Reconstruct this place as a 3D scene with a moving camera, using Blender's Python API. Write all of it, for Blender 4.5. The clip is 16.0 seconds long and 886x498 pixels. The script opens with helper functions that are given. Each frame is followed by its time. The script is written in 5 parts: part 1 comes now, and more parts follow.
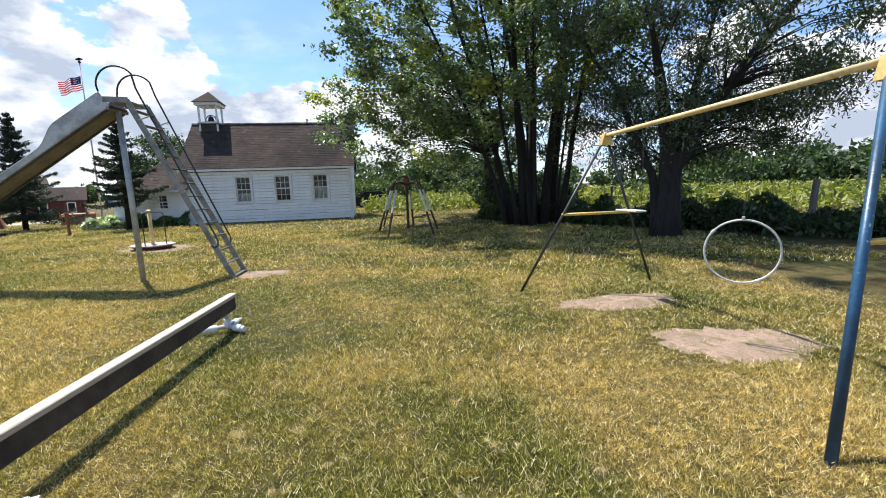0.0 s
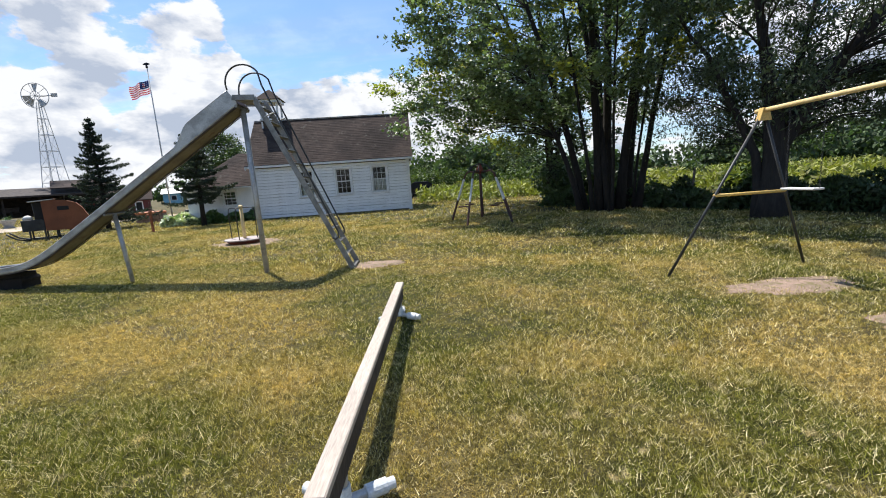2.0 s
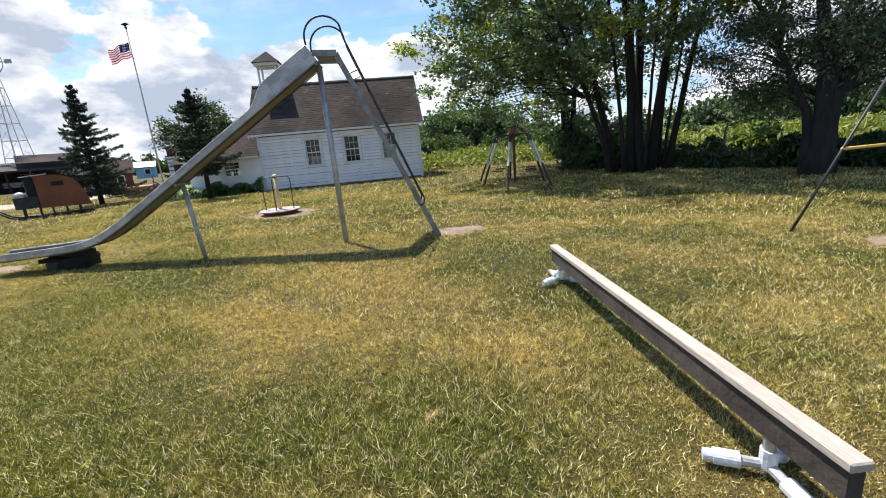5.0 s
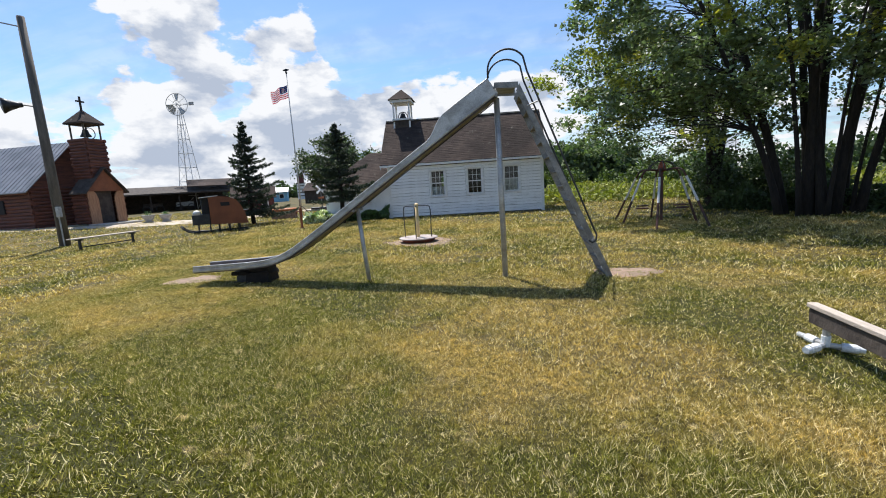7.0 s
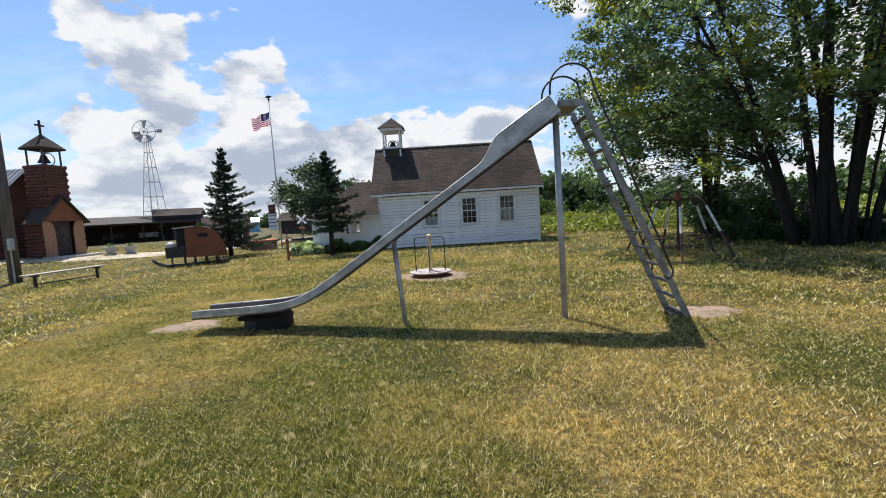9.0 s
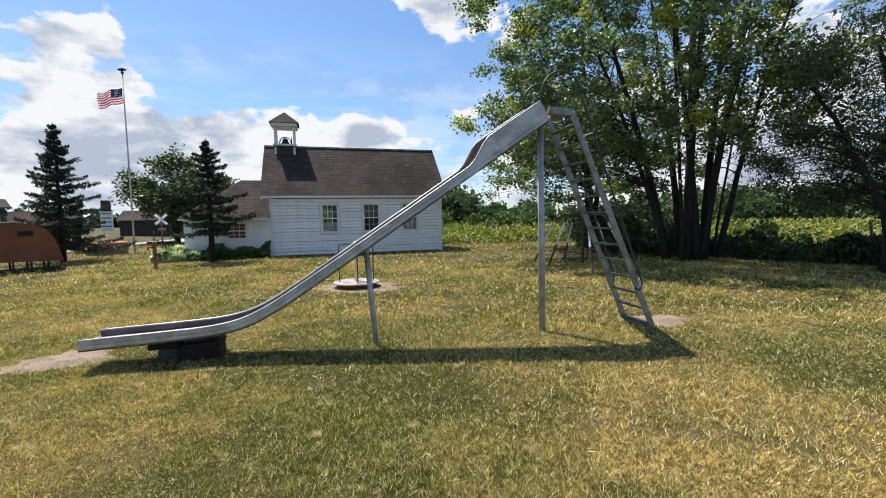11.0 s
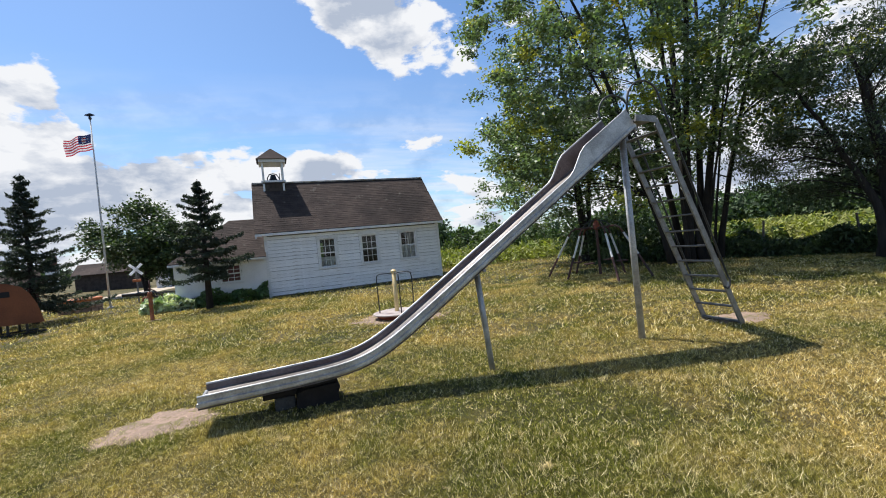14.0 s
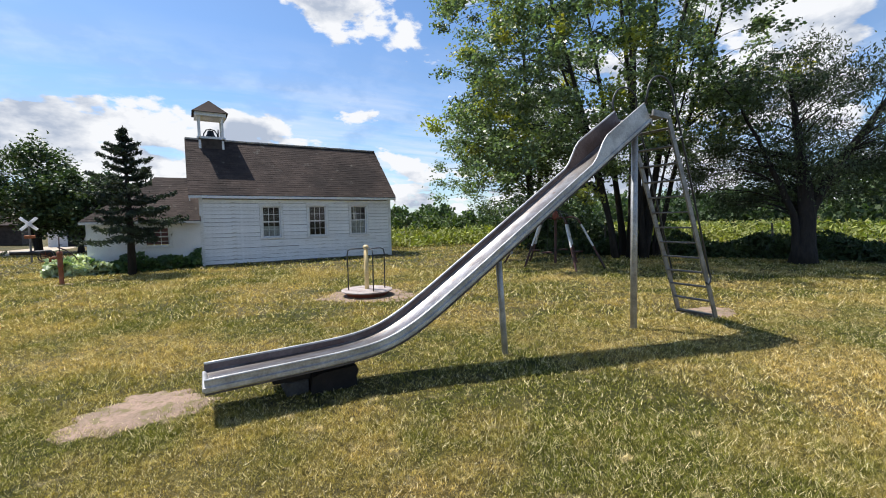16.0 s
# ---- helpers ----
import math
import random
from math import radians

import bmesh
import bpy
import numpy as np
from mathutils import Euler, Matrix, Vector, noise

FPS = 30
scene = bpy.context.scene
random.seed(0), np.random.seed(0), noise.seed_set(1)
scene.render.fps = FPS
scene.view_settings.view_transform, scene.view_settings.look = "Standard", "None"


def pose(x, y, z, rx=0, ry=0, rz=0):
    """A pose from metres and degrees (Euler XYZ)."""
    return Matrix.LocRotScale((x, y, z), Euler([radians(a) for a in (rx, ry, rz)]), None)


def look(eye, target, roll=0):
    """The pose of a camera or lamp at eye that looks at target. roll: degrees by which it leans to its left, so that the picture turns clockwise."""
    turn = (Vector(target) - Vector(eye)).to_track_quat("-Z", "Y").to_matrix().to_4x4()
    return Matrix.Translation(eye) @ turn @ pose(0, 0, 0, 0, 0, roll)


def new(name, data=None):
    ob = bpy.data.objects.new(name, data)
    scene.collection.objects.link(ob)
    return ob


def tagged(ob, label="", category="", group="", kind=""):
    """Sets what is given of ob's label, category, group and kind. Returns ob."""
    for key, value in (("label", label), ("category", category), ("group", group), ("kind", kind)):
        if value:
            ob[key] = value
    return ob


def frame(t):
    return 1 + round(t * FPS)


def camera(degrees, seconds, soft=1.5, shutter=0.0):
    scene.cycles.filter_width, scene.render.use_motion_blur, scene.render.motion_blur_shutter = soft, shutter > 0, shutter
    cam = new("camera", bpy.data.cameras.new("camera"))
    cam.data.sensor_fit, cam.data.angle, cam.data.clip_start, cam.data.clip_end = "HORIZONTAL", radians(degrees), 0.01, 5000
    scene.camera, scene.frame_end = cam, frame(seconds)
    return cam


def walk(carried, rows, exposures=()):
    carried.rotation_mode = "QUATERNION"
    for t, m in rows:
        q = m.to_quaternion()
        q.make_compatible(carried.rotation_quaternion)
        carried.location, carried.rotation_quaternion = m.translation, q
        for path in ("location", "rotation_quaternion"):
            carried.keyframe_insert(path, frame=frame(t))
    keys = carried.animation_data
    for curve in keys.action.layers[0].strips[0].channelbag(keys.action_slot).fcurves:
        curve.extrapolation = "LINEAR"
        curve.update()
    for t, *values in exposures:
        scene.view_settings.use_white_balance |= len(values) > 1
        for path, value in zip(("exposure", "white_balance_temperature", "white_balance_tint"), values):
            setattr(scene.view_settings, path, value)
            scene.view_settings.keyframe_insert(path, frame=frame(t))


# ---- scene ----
cam = camera(92.8, 16.0, 1.0)
PATH = [
    (0, (-0.425, 0.69, 1.445), (-0.314, 2.666, 1.159), -2.0),
    (0.5, (-0.705, 0.65, 1.456), (-0.623, 2.624, 1.145), -1.8),
    (1, (-1.071, 0.721, 1.47), (-0.982, 2.698, 1.182), -2.4),
    (1.5, (-1.538, 0.706, 1.486), (-1.532, 2.681, 1.176), -0.7),
    (2, (-1.903, 0.772, 1.478), (-1.945, 2.744, 1.152), -3.9),
    (2.5, (-2.283, 0.83, 1.483), (-2.369, 2.78, 1.05), -1.3),
    (3, (-2.684, 0.875, 1.475), (-2.736, 2.792, 0.907), -2.1),
    (5.5, (-4.112, 1.001, 1.539), (-4.056, 2.946, 1.077), -5.2),
    (6, (-4.431, 0.91, 1.557), (-4.731, 2.84, 1.127), -3.0),
    (6.5, (-4.695, 1.081, 1.567), (-5.033, 3.025, 1.239), -3.8),
    (7, (-4.974, 1.257, 1.592), (-5.355, 3.198, 1.293), -3.6),
    (7.5, (-5.315, 1.433, 1.624), (-5.721, 3.37, 1.336), -5.4),
    (8, (-5.623, 1.705, 1.619), (-5.995, 3.655, 1.374), -4.9),
    (8.5, (-5.936, 1.868, 1.638), (-6.266, 3.832, 1.452), -2.5),
    (9, (-6.305, 2.021, 1.646), (-6.543, 3.999, 1.479), -3.5),
    (9.5, (-6.633, 2.289, 1.645), (-6.48, 4.275, 1.464), -0.3),
    (12, (-8.431, 2.908, 1.653), (-8.01, 4.86, 1.547), -2.2),
    (12.5, (-8.657, 3.071, 1.661), (-8.174, 5.009, 1.567), -3.6),
    (13, (-8.907, 3.173, 1.667), (-8.39, 5.103, 1.577), -3.6),
    (13.5, (-9.234, 3.204, 1.662), (-8.707, 5.132, 1.593), -3.1),
    (14, (-9.487, 3.301, 1.617), (-8.949, 5.227, 1.591), -5.6),
    (14.5, (-9.814, 3.429, 1.616), (-9.187, 5.328, 1.583), -1.1),
    (15, (-10.082, 3.497, 1.629), (-9.436, 5.383, 1.471), -0.6),
    (15.5, (-10.209, 3.778, 1.608), (-9.37, 5.587, 1.452), -1.1),
    (16, (-10.4, 3.967, 1.633), (-9.553, 5.774, 1.498), -1.1),
]
walk(cam, [(t, look(eye, target, roll)) for t, eye, target, roll in PATH],
     [(0, 0.83), (1.5, 0.61), (3, 0.69), (5.5, 0.72), (7, 0.57), (9, 0.50), (12, 0.55), (14.5, 0.50), (16, 0.56)])


# ---- light ----
SUN_EL, SUN_AZ = 63.5, 38.0     # degrees; azimuth to the left of +y
world = bpy.data.worlds.new("sky")
scene.world = world
world.use_nodes = True
wn, wl = world.node_tree.nodes, world.node_tree.links
for n in list(wn):
    wn.remove(n)


def wnode(kind, **kw):
    n = wn.new(kind)
    for k, v in kw.items():
        n.inputs[k].default_value = v
    return n


def wmath(op, a, b=None, clamp=False):
    n = wn.new("ShaderNodeMath")
    n.operation, n.use_clamp = op, clamp
    for i, v in enumerate((a, b)):
        if v is None:
            continue
        if isinstance(v, (int, float)):
            n.inputs[i].default_value = v
        else:
            wl.new(v, n.inputs[i])
    return n.outputs[0]


sky = wn.new("ShaderNodeTexSky")
sky.sky_type, sky.sun_disc = "NISHITA", False
sky.sun_elevation, sky.sun_rotation = radians(SUN_EL), radians(-SUN_AZ)
sky.air_density, sky.dust_density, sky.ozone_density = 1.0, 0.6, 1.5
coord = wn.new("ShaderNodeTexCoord")
sep = wn.new("ShaderNodeSeparateXYZ")
wl.new(coord.outputs["Generated"], sep.inputs[0])
# clouds lie on a flat layer overhead, so they crowd together towards the horizon
height = wmath("ADD", wmath("MAXIMUM", sep.outputs[2], 0.0), 0.16)
flat = wn.new("ShaderNodeCombineXYZ")
wl.new(wmath("DIVIDE", sep.outputs[0], height), flat.inputs[0])
wl.new(wmath("DIVIDE", sep.outputs[1], height), flat.inputs[1])
puff = wnode("ShaderNodeTexNoise", Scale=2.3, Detail=10.0, Roughness=0.55, Distortion=0.1)
wl.new(flat.outputs[0], puff.inputs["Vector"])
veil = wnode("ShaderNodeTexNoise", Scale=2.4, Detail=5.0, Roughness=0.6)
vmap = wn.new("ShaderNodeMapping")
vmap.inputs["Scale"].default_value = (0.35, 1.5, 1.0)
wl.new(flat.outputs[0], vmap.inputs[0])
wl.new(vmap.outputs[0], veil.inputs["Vector"])
tower = wnode("ShaderNodeTexNoise", Scale=6.5, Detail=10.0, Roughness=0.56, Distortion=0.1)
tmap = wn.new("ShaderNodeMapping")
tmap.inputs["Scale"].default_value = (1.0, 1.0, 1.9)
wl.new(coord.outputs["Generated"], tmap.inputs[0])
wl.new(tmap.outputs[0], tower.inputs["Vector"])
cover = wmath("ADD", wmath("MULTIPLY", puff.outputs["Fac"], 0.35), wmath("MULTIPLY", tower.outputs["Fac"], 0.65))


def heap(az, el, size, gain):
    """A heap of cloud (or, with a negative gain, a clear patch) round one direction."""
    a, e = radians(az), radians(el)
    d = (-math.sin(a) * math.cos(e), math.cos(a) * math.cos(e), math.sin(e))
    dot = wn.new("ShaderNodeVectorMath")
    dot.operation = "DOT_PRODUCT"
    wl.new(coord.outputs["Generated"], dot.inputs[0])
    dot.inputs[1].default_value = d
    c = math.cos(radians(size))
    f = wmath("MULTIPLY", wmath("SUBTRACT", dot.outputs["Value"], c), 1 / (1 - c), True)
    return wmath("MULTIPLY", f, gain * 0.8)


for az, el, size, gain in ((43, 20, 7, .2), (36, 18, 7, .17), (29, 16, 5, .17), (40, 13, 5, .15), (26, 10, 8, .14), (46, 11.5, 3.5, .14), (13, 12, 8, .22), (2, 15, 9, .12), (36, 6, 12, .13), (8, 5, 7, .12), (-3, 7, 6, .12),
                           (-11, 29, 9, .3), (-4, 31, 7, .3), (-15, 12, 5, .12), (60, 6, 12, .1), (20, 7, 7, .13), (30, 7, 7, .12), (44, 7, 7, .14), (1, 7, 7, .12), (-46, 6, 16, .2), (-60, 18, 12, .2), (15, 22, 11, -.3),
                           (2, 22, 10, -.3), (52, 17, 7, -.25), (49, 13.8, 2.5, -.1)):
    cover = wmath("ADD", cover, heap(az, el, size, gain))
low = wmath("MULTIPLY", wmath("SUBTRACT", 0.22, sep.outputs[2]), 0.45)
cover = wmath("ADD", cover, wmath("MULTIPLY", wmath("MAXIMUM", low, 0.0), 1.0))
mask = wn.new("ShaderNodeMapRange")
mask.interpolation_type = "SMOOTHSTEP"
mask.inputs[1].default_value, mask.inputs[2].default_value = 0.567, 0.615
wl.new(cover, mask.inputs[0])
thin = wn.new("ShaderNodeMapRange")
thin.inputs[1].default_value, thin.inputs[2].default_value, thin.inputs[4].default_value = 0.36, 0.70, 0.85
wl.new(veil.outputs["Fac"], thin.inputs[0])
lowveil = wmath("MULTIPLY", thin.outputs[0], wmath("SUBTRACT", 1.5, wmath("MULTIPLY", sep.outputs[2], 3.9), True))
whole = wmath("MAXIMUM", mask.outputs[0], lowveil)
body = wn.new("ShaderNodeMapRange")
body.inputs[1].default_value, body.inputs[2].default_value = 0.62, 0.8
wl.new(cover, body.inputs[0])
# the side of a heap that looks away from the sun lies in its own shade
lee = wnode("ShaderNodeTexNoise", Scale=6.5, Detail=7.0, Roughness=0.56, Distortion=0.1)
lmap = wn.new("ShaderNodeMapping")
lmap.inputs["Scale"].default_value = (1.0, 1.0, 1.9)
lmap.inputs["Location"].default_value = (-0.02, 0.025, 0.06)
wl.new(coord.outputs["Generated"], lmap.inputs[0])
wl.new(lmap.outputs[0], lee.inputs["Vector"])
relief = wmath("MULTIPLY", wmath("SUBTRACT", lee.outputs["Fac"], tower.outputs["Fac"]), 6.5)
tone = wn.new("ShaderNodeMix")
tone.data_type = "RGBA"
tone.inputs[6].default_value, tone.inputs[7].default_value = (11.0, 11.2, 11.6, 1), (5.6, 6.4, 7.9, 1)
wl.new(wmath("ADD", wmath("MULTIPLY", body.outputs[0], 0.75), wmath("ADD", relief, 0.08), True), tone.inputs[0])
tint = wn.new("ShaderNodeMix")
tint.data_type, tint.blend_type = "RGBA", "MULTIPLY"
tint.inputs[0].default_value, tint.inputs[7].default_value = 1.0, (1.42, 1.72, 2.02, 1)
wl.new(sky.outputs[0], tint.inputs[6])
both = wn.new("ShaderNodeMix")
both.data_type = "RGBA"
wl.new(whole, both.inputs[0])
wl.new(tint.outputs[2], both.inputs[6])
wl.new(tone.outputs[2], both.inputs[7])
back = wnode("ShaderNodeBackground", Strength=0.058)
wl.new(both.outputs[2], back.inputs[0])
wout = wn.new("ShaderNodeOutputWorld")
wl.new(back.outputs[0], wout.inputs[0])

sun = new("sun", bpy.data.lights.new("sun", "SUN"))
sun.data.energy, sun.data.angle, sun.data.color = 5.0, radians(0.6), (1.0, 0.965, 0.91)
sun_dir = Vector((-math.sin(radians(SUN_AZ)) * math.cos(radians(SUN_EL)), math.cos(radians(SUN_AZ)) * math.cos(radians(SUN_EL)), math.sin(radians(SUN_EL))))
sun.matrix_world = look(sun_dir * 60, (0, 0, 0))


# ---- materials ----
def surface(name, col, col2=None, scale=8.0, rough=0.7, metal=0.0, bump=0.15, fine=60.0, spots=None, stretch=(1, 1, 1), island=0.0, each=0.0, low=0.4, high=0.62, trans=None, grain=(0.55, 1.25), mottle=None, odd=None):
    """A two-scale procedural surface: col to col2 by broad noise, grain by fine noise, and an optional third colour in spots."""
    m = bpy.data.materials.new(name)
    m.use_nodes = True
    nt = m.node_tree
    b = nt.nodes["Principled BSDF"]
    nodes, link = nt.nodes, nt.links.new
    tc = nodes.new("ShaderNodeTexCoord")
    mp = nodes.new("ShaderNodeMapping")
    mp.inputs["Scale"].default_value = stretch
    link(tc.outputs["Object"], mp.inputs[0])

    def tex(s, d=4.0, r=0.55):
        n = nodes.new("ShaderNodeTexNoise")
        n.inputs["Scale"].default_value, n.inputs["Detail"].default_value, n.inputs["Roughness"].default_value = s, d, r
        link(mp.outputs[0], n.inputs["Vector"])
        return n.outputs["Fac"]

    def ramp(x, a, z):
        n = nodes.new("ShaderNodeMapRange")
        n.inputs[1].default_value, n.inputs[2].default_value = a, z
        link(x, n.inputs[0])
        return n.outputs[0]

    def mix(f, a, z, kind="MIX"):
        n = nodes.new("ShaderNodeMix")
        n.data_type, n.blend_type = "RGBA", kind
        if isinstance(f, float):
            n.inputs[0].default_value = f
        else:
            link(f, n.inputs[0])
        for i, v in ((6, a), (7, z)):
            if isinstance(v, tuple):
                n.inputs[i].default_value = (*v, 1)
            else:
                link(v, n.inputs[i])
        return n.outputs[2]

    col2 = col2 or tuple(c * 0.75 for c in col)
    c = mix(ramp(tex(scale), low, high), col, col2)
    g = tex(fine, 3.0)
    c = mix(1.0 if grain[1] > 1.3 else 0.5, c, mix(ramp(g, 0.3, 0.7), (grain[0],) * 3, (grain[1],) * 3), "MULTIPLY")
    if spots:
        sc, at, spot = spots
        c = mix(ramp(tex(sc, 6.0, 0.62), at, at + 0.08), c, spot)
    if mottle:
        sc, a, z = mottle
        c = mix(1.0, c, mix(ramp(tex(sc, 5.0, 0.65), 0.36, 0.64), (a,) * 3, (z,) * 3), "MULTIPLY")
    if odd:
        at, other = odd
        c = mix(ramp(nodes.new("ShaderNodeNewGeometry").outputs["Random Per Island"], at, at + 0.04), c, other)
    rnd = None
    if island:
        rnd = nodes.new("ShaderNodeNewGeometry").outputs["Random Per Island"]
    if each:
        rnd = nodes.new("ShaderNodeObjectInfo").outputs["Random"]
    if rnd:
        k = island or each
        c = mix(1.0, c, mix(rnd, (1 - k,) * 3, (1 + k,) * 3), "MULTIPLY")
    link(c, b.inputs["Base Color"])
    b.inputs["Roughness"].default_value, b.inputs["Metallic"].default_value = rough, metal
    if bump:
        bp = nodes.new("ShaderNodeBump")
        bp.inputs["Strength"].default_value, bp.inputs["Distance"].default_value = bump, 0.02
        link(g, bp.inputs["Height"])
        link(bp.outputs[0], b.inputs["Normal"])
    if trans:
        t = nodes.new("ShaderNodeBsdfTranslucent")
        link(mix(1.0, c, trans, "MULTIPLY"), t.inputs[0])
        ms = nodes.new("ShaderNodeAddShader")
        link(b.outputs[0], ms.inputs[0])
        link(t.outputs[0], ms.inputs[1])
        link(ms.outputs[0], nodes["Material Output"].inputs[0])
    return m


def lawn_material(name, blades):
    """Dry mown lawn: green and straw patches at several scales, greener towards the drive, strawy by the swings. The
    soil version is darkened for the shade among the blades.
    """
    # soil colours cut to 0.30: shade between blades put into the colour
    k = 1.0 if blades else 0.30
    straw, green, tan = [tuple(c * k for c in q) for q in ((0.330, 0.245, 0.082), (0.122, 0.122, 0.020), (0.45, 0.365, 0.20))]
    m = surface(name, straw, green, 0.55, 0.8, 0.0, 0.0 if blades else 1.0, 38.0 if blades else 75.0, (5.5, 0.60, tan), island=0.5 if blades else 0.0, trans=(0.5, 0.5, 0.25) if blades else None, grain=(0.45, 1.6) if blades else (0.2, 2.0),
                mottle=(13.0, 0.60, 1.42) if blades else (7.0, 0.62, 1.38), odd=(0.84, (0.52, 0.45, 0.27)) if blades else None)
    nt = m.node_tree
    nt.nodes["Principled BSDF"].inputs["Specular IOR Level"].default_value = 0.2
    first = next(n for n in nt.nodes if n.type == "MAP_RANGE")
    noisy = first.inputs[0].links[0].from_socket
    tc = next(n for n in nt.nodes if n.type == "TEX_COORD")
    sp = nt.nodes.new("ShaderNodeSeparateXYZ")
    nt.links.new(tc.outputs["Object"], sp.inputs[0])
    drift = nt.nodes.new("ShaderNodeMapRange")
    drift.inputs[1].default_value, drift.inputs[2].default_value, drift.inputs[3].default_value, drift.inputs[4].default_value = -2.5, -9.0, 0.025, 0.0
    nt.links.new(sp.outputs[0], drift.inputs[0])
    wide = nt.nodes.new("ShaderNodeTexNoise")
    wide.inputs["Scale"].default_value, wide.inputs["Detail"].default_value = 2.4, 3.0
    nt.links.new(tc.outputs["Object"], wide.inputs["Vector"])
    a = nt.nodes.new("ShaderNodeMath")
    a.operation = "ADD"
    nt.links.new(noisy, a.inputs[0])
    nt.links.new(drift.outputs[0], a.inputs[1])
    c = nt.nodes.new("ShaderNodeMath")
    c.operation = "MULTIPLY_ADD"
    c.inputs[1].default_value = 0.35
    nt.links.new(wide.outputs["Fac"], c.inputs[0])
    nt.links.new(a.outputs[0], c.inputs[2])
    tone = c.outputs[0]
    # lush and parched patches of the lawn: (x, y, radius, greener)
    for px, py, pr, gain in ((-7.3, 3.1, 2.7, 0.22), (-9.2, 4.3, 2.0, 0.16), (-4.9, 4.9, 1.9, -0.13), (-4.7, 6.5, 1.4, -0.08), (-1.0, 2.6, 1.7, 0.09), (1.2, 3.4, 1.6, -0.10), (-7.8, 7.6, 2.6, 0.08), (-3.4, 2.6, 1.3, 0.02)):
        dist = nt.nodes.new("ShaderNodeVectorMath")
        dist.operation = "DISTANCE"
        nt.links.new(tc.outputs["Object"], dist.inputs[0])
        dist.inputs[1].default_value = (px, py, 0)
        fall = nt.nodes.new("ShaderNodeMapRange")
        fall.interpolation_type = "SMOOTHSTEP"
        fall.inputs[1].default_value, fall.inputs[2].default_value, fall.inputs[3].default_value, fall.inputs[4].default_value = pr, pr * 0.2, 0.0, gain
        nt.links.new(dist.outputs["Value"], fall.inputs[0])
        add = nt.nodes.new("ShaderNodeMath")
        add.operation = "ADD"
        nt.links.new(tone, add.inputs[0])
        nt.links.new(fall.outputs[0], add.inputs[1])
        tone = add.outputs[0]
    nt.links.new(tone, first.inputs[0])
    first.inputs[1].default_value, first.inputs[2].default_value = 0.56, 0.80
    return m


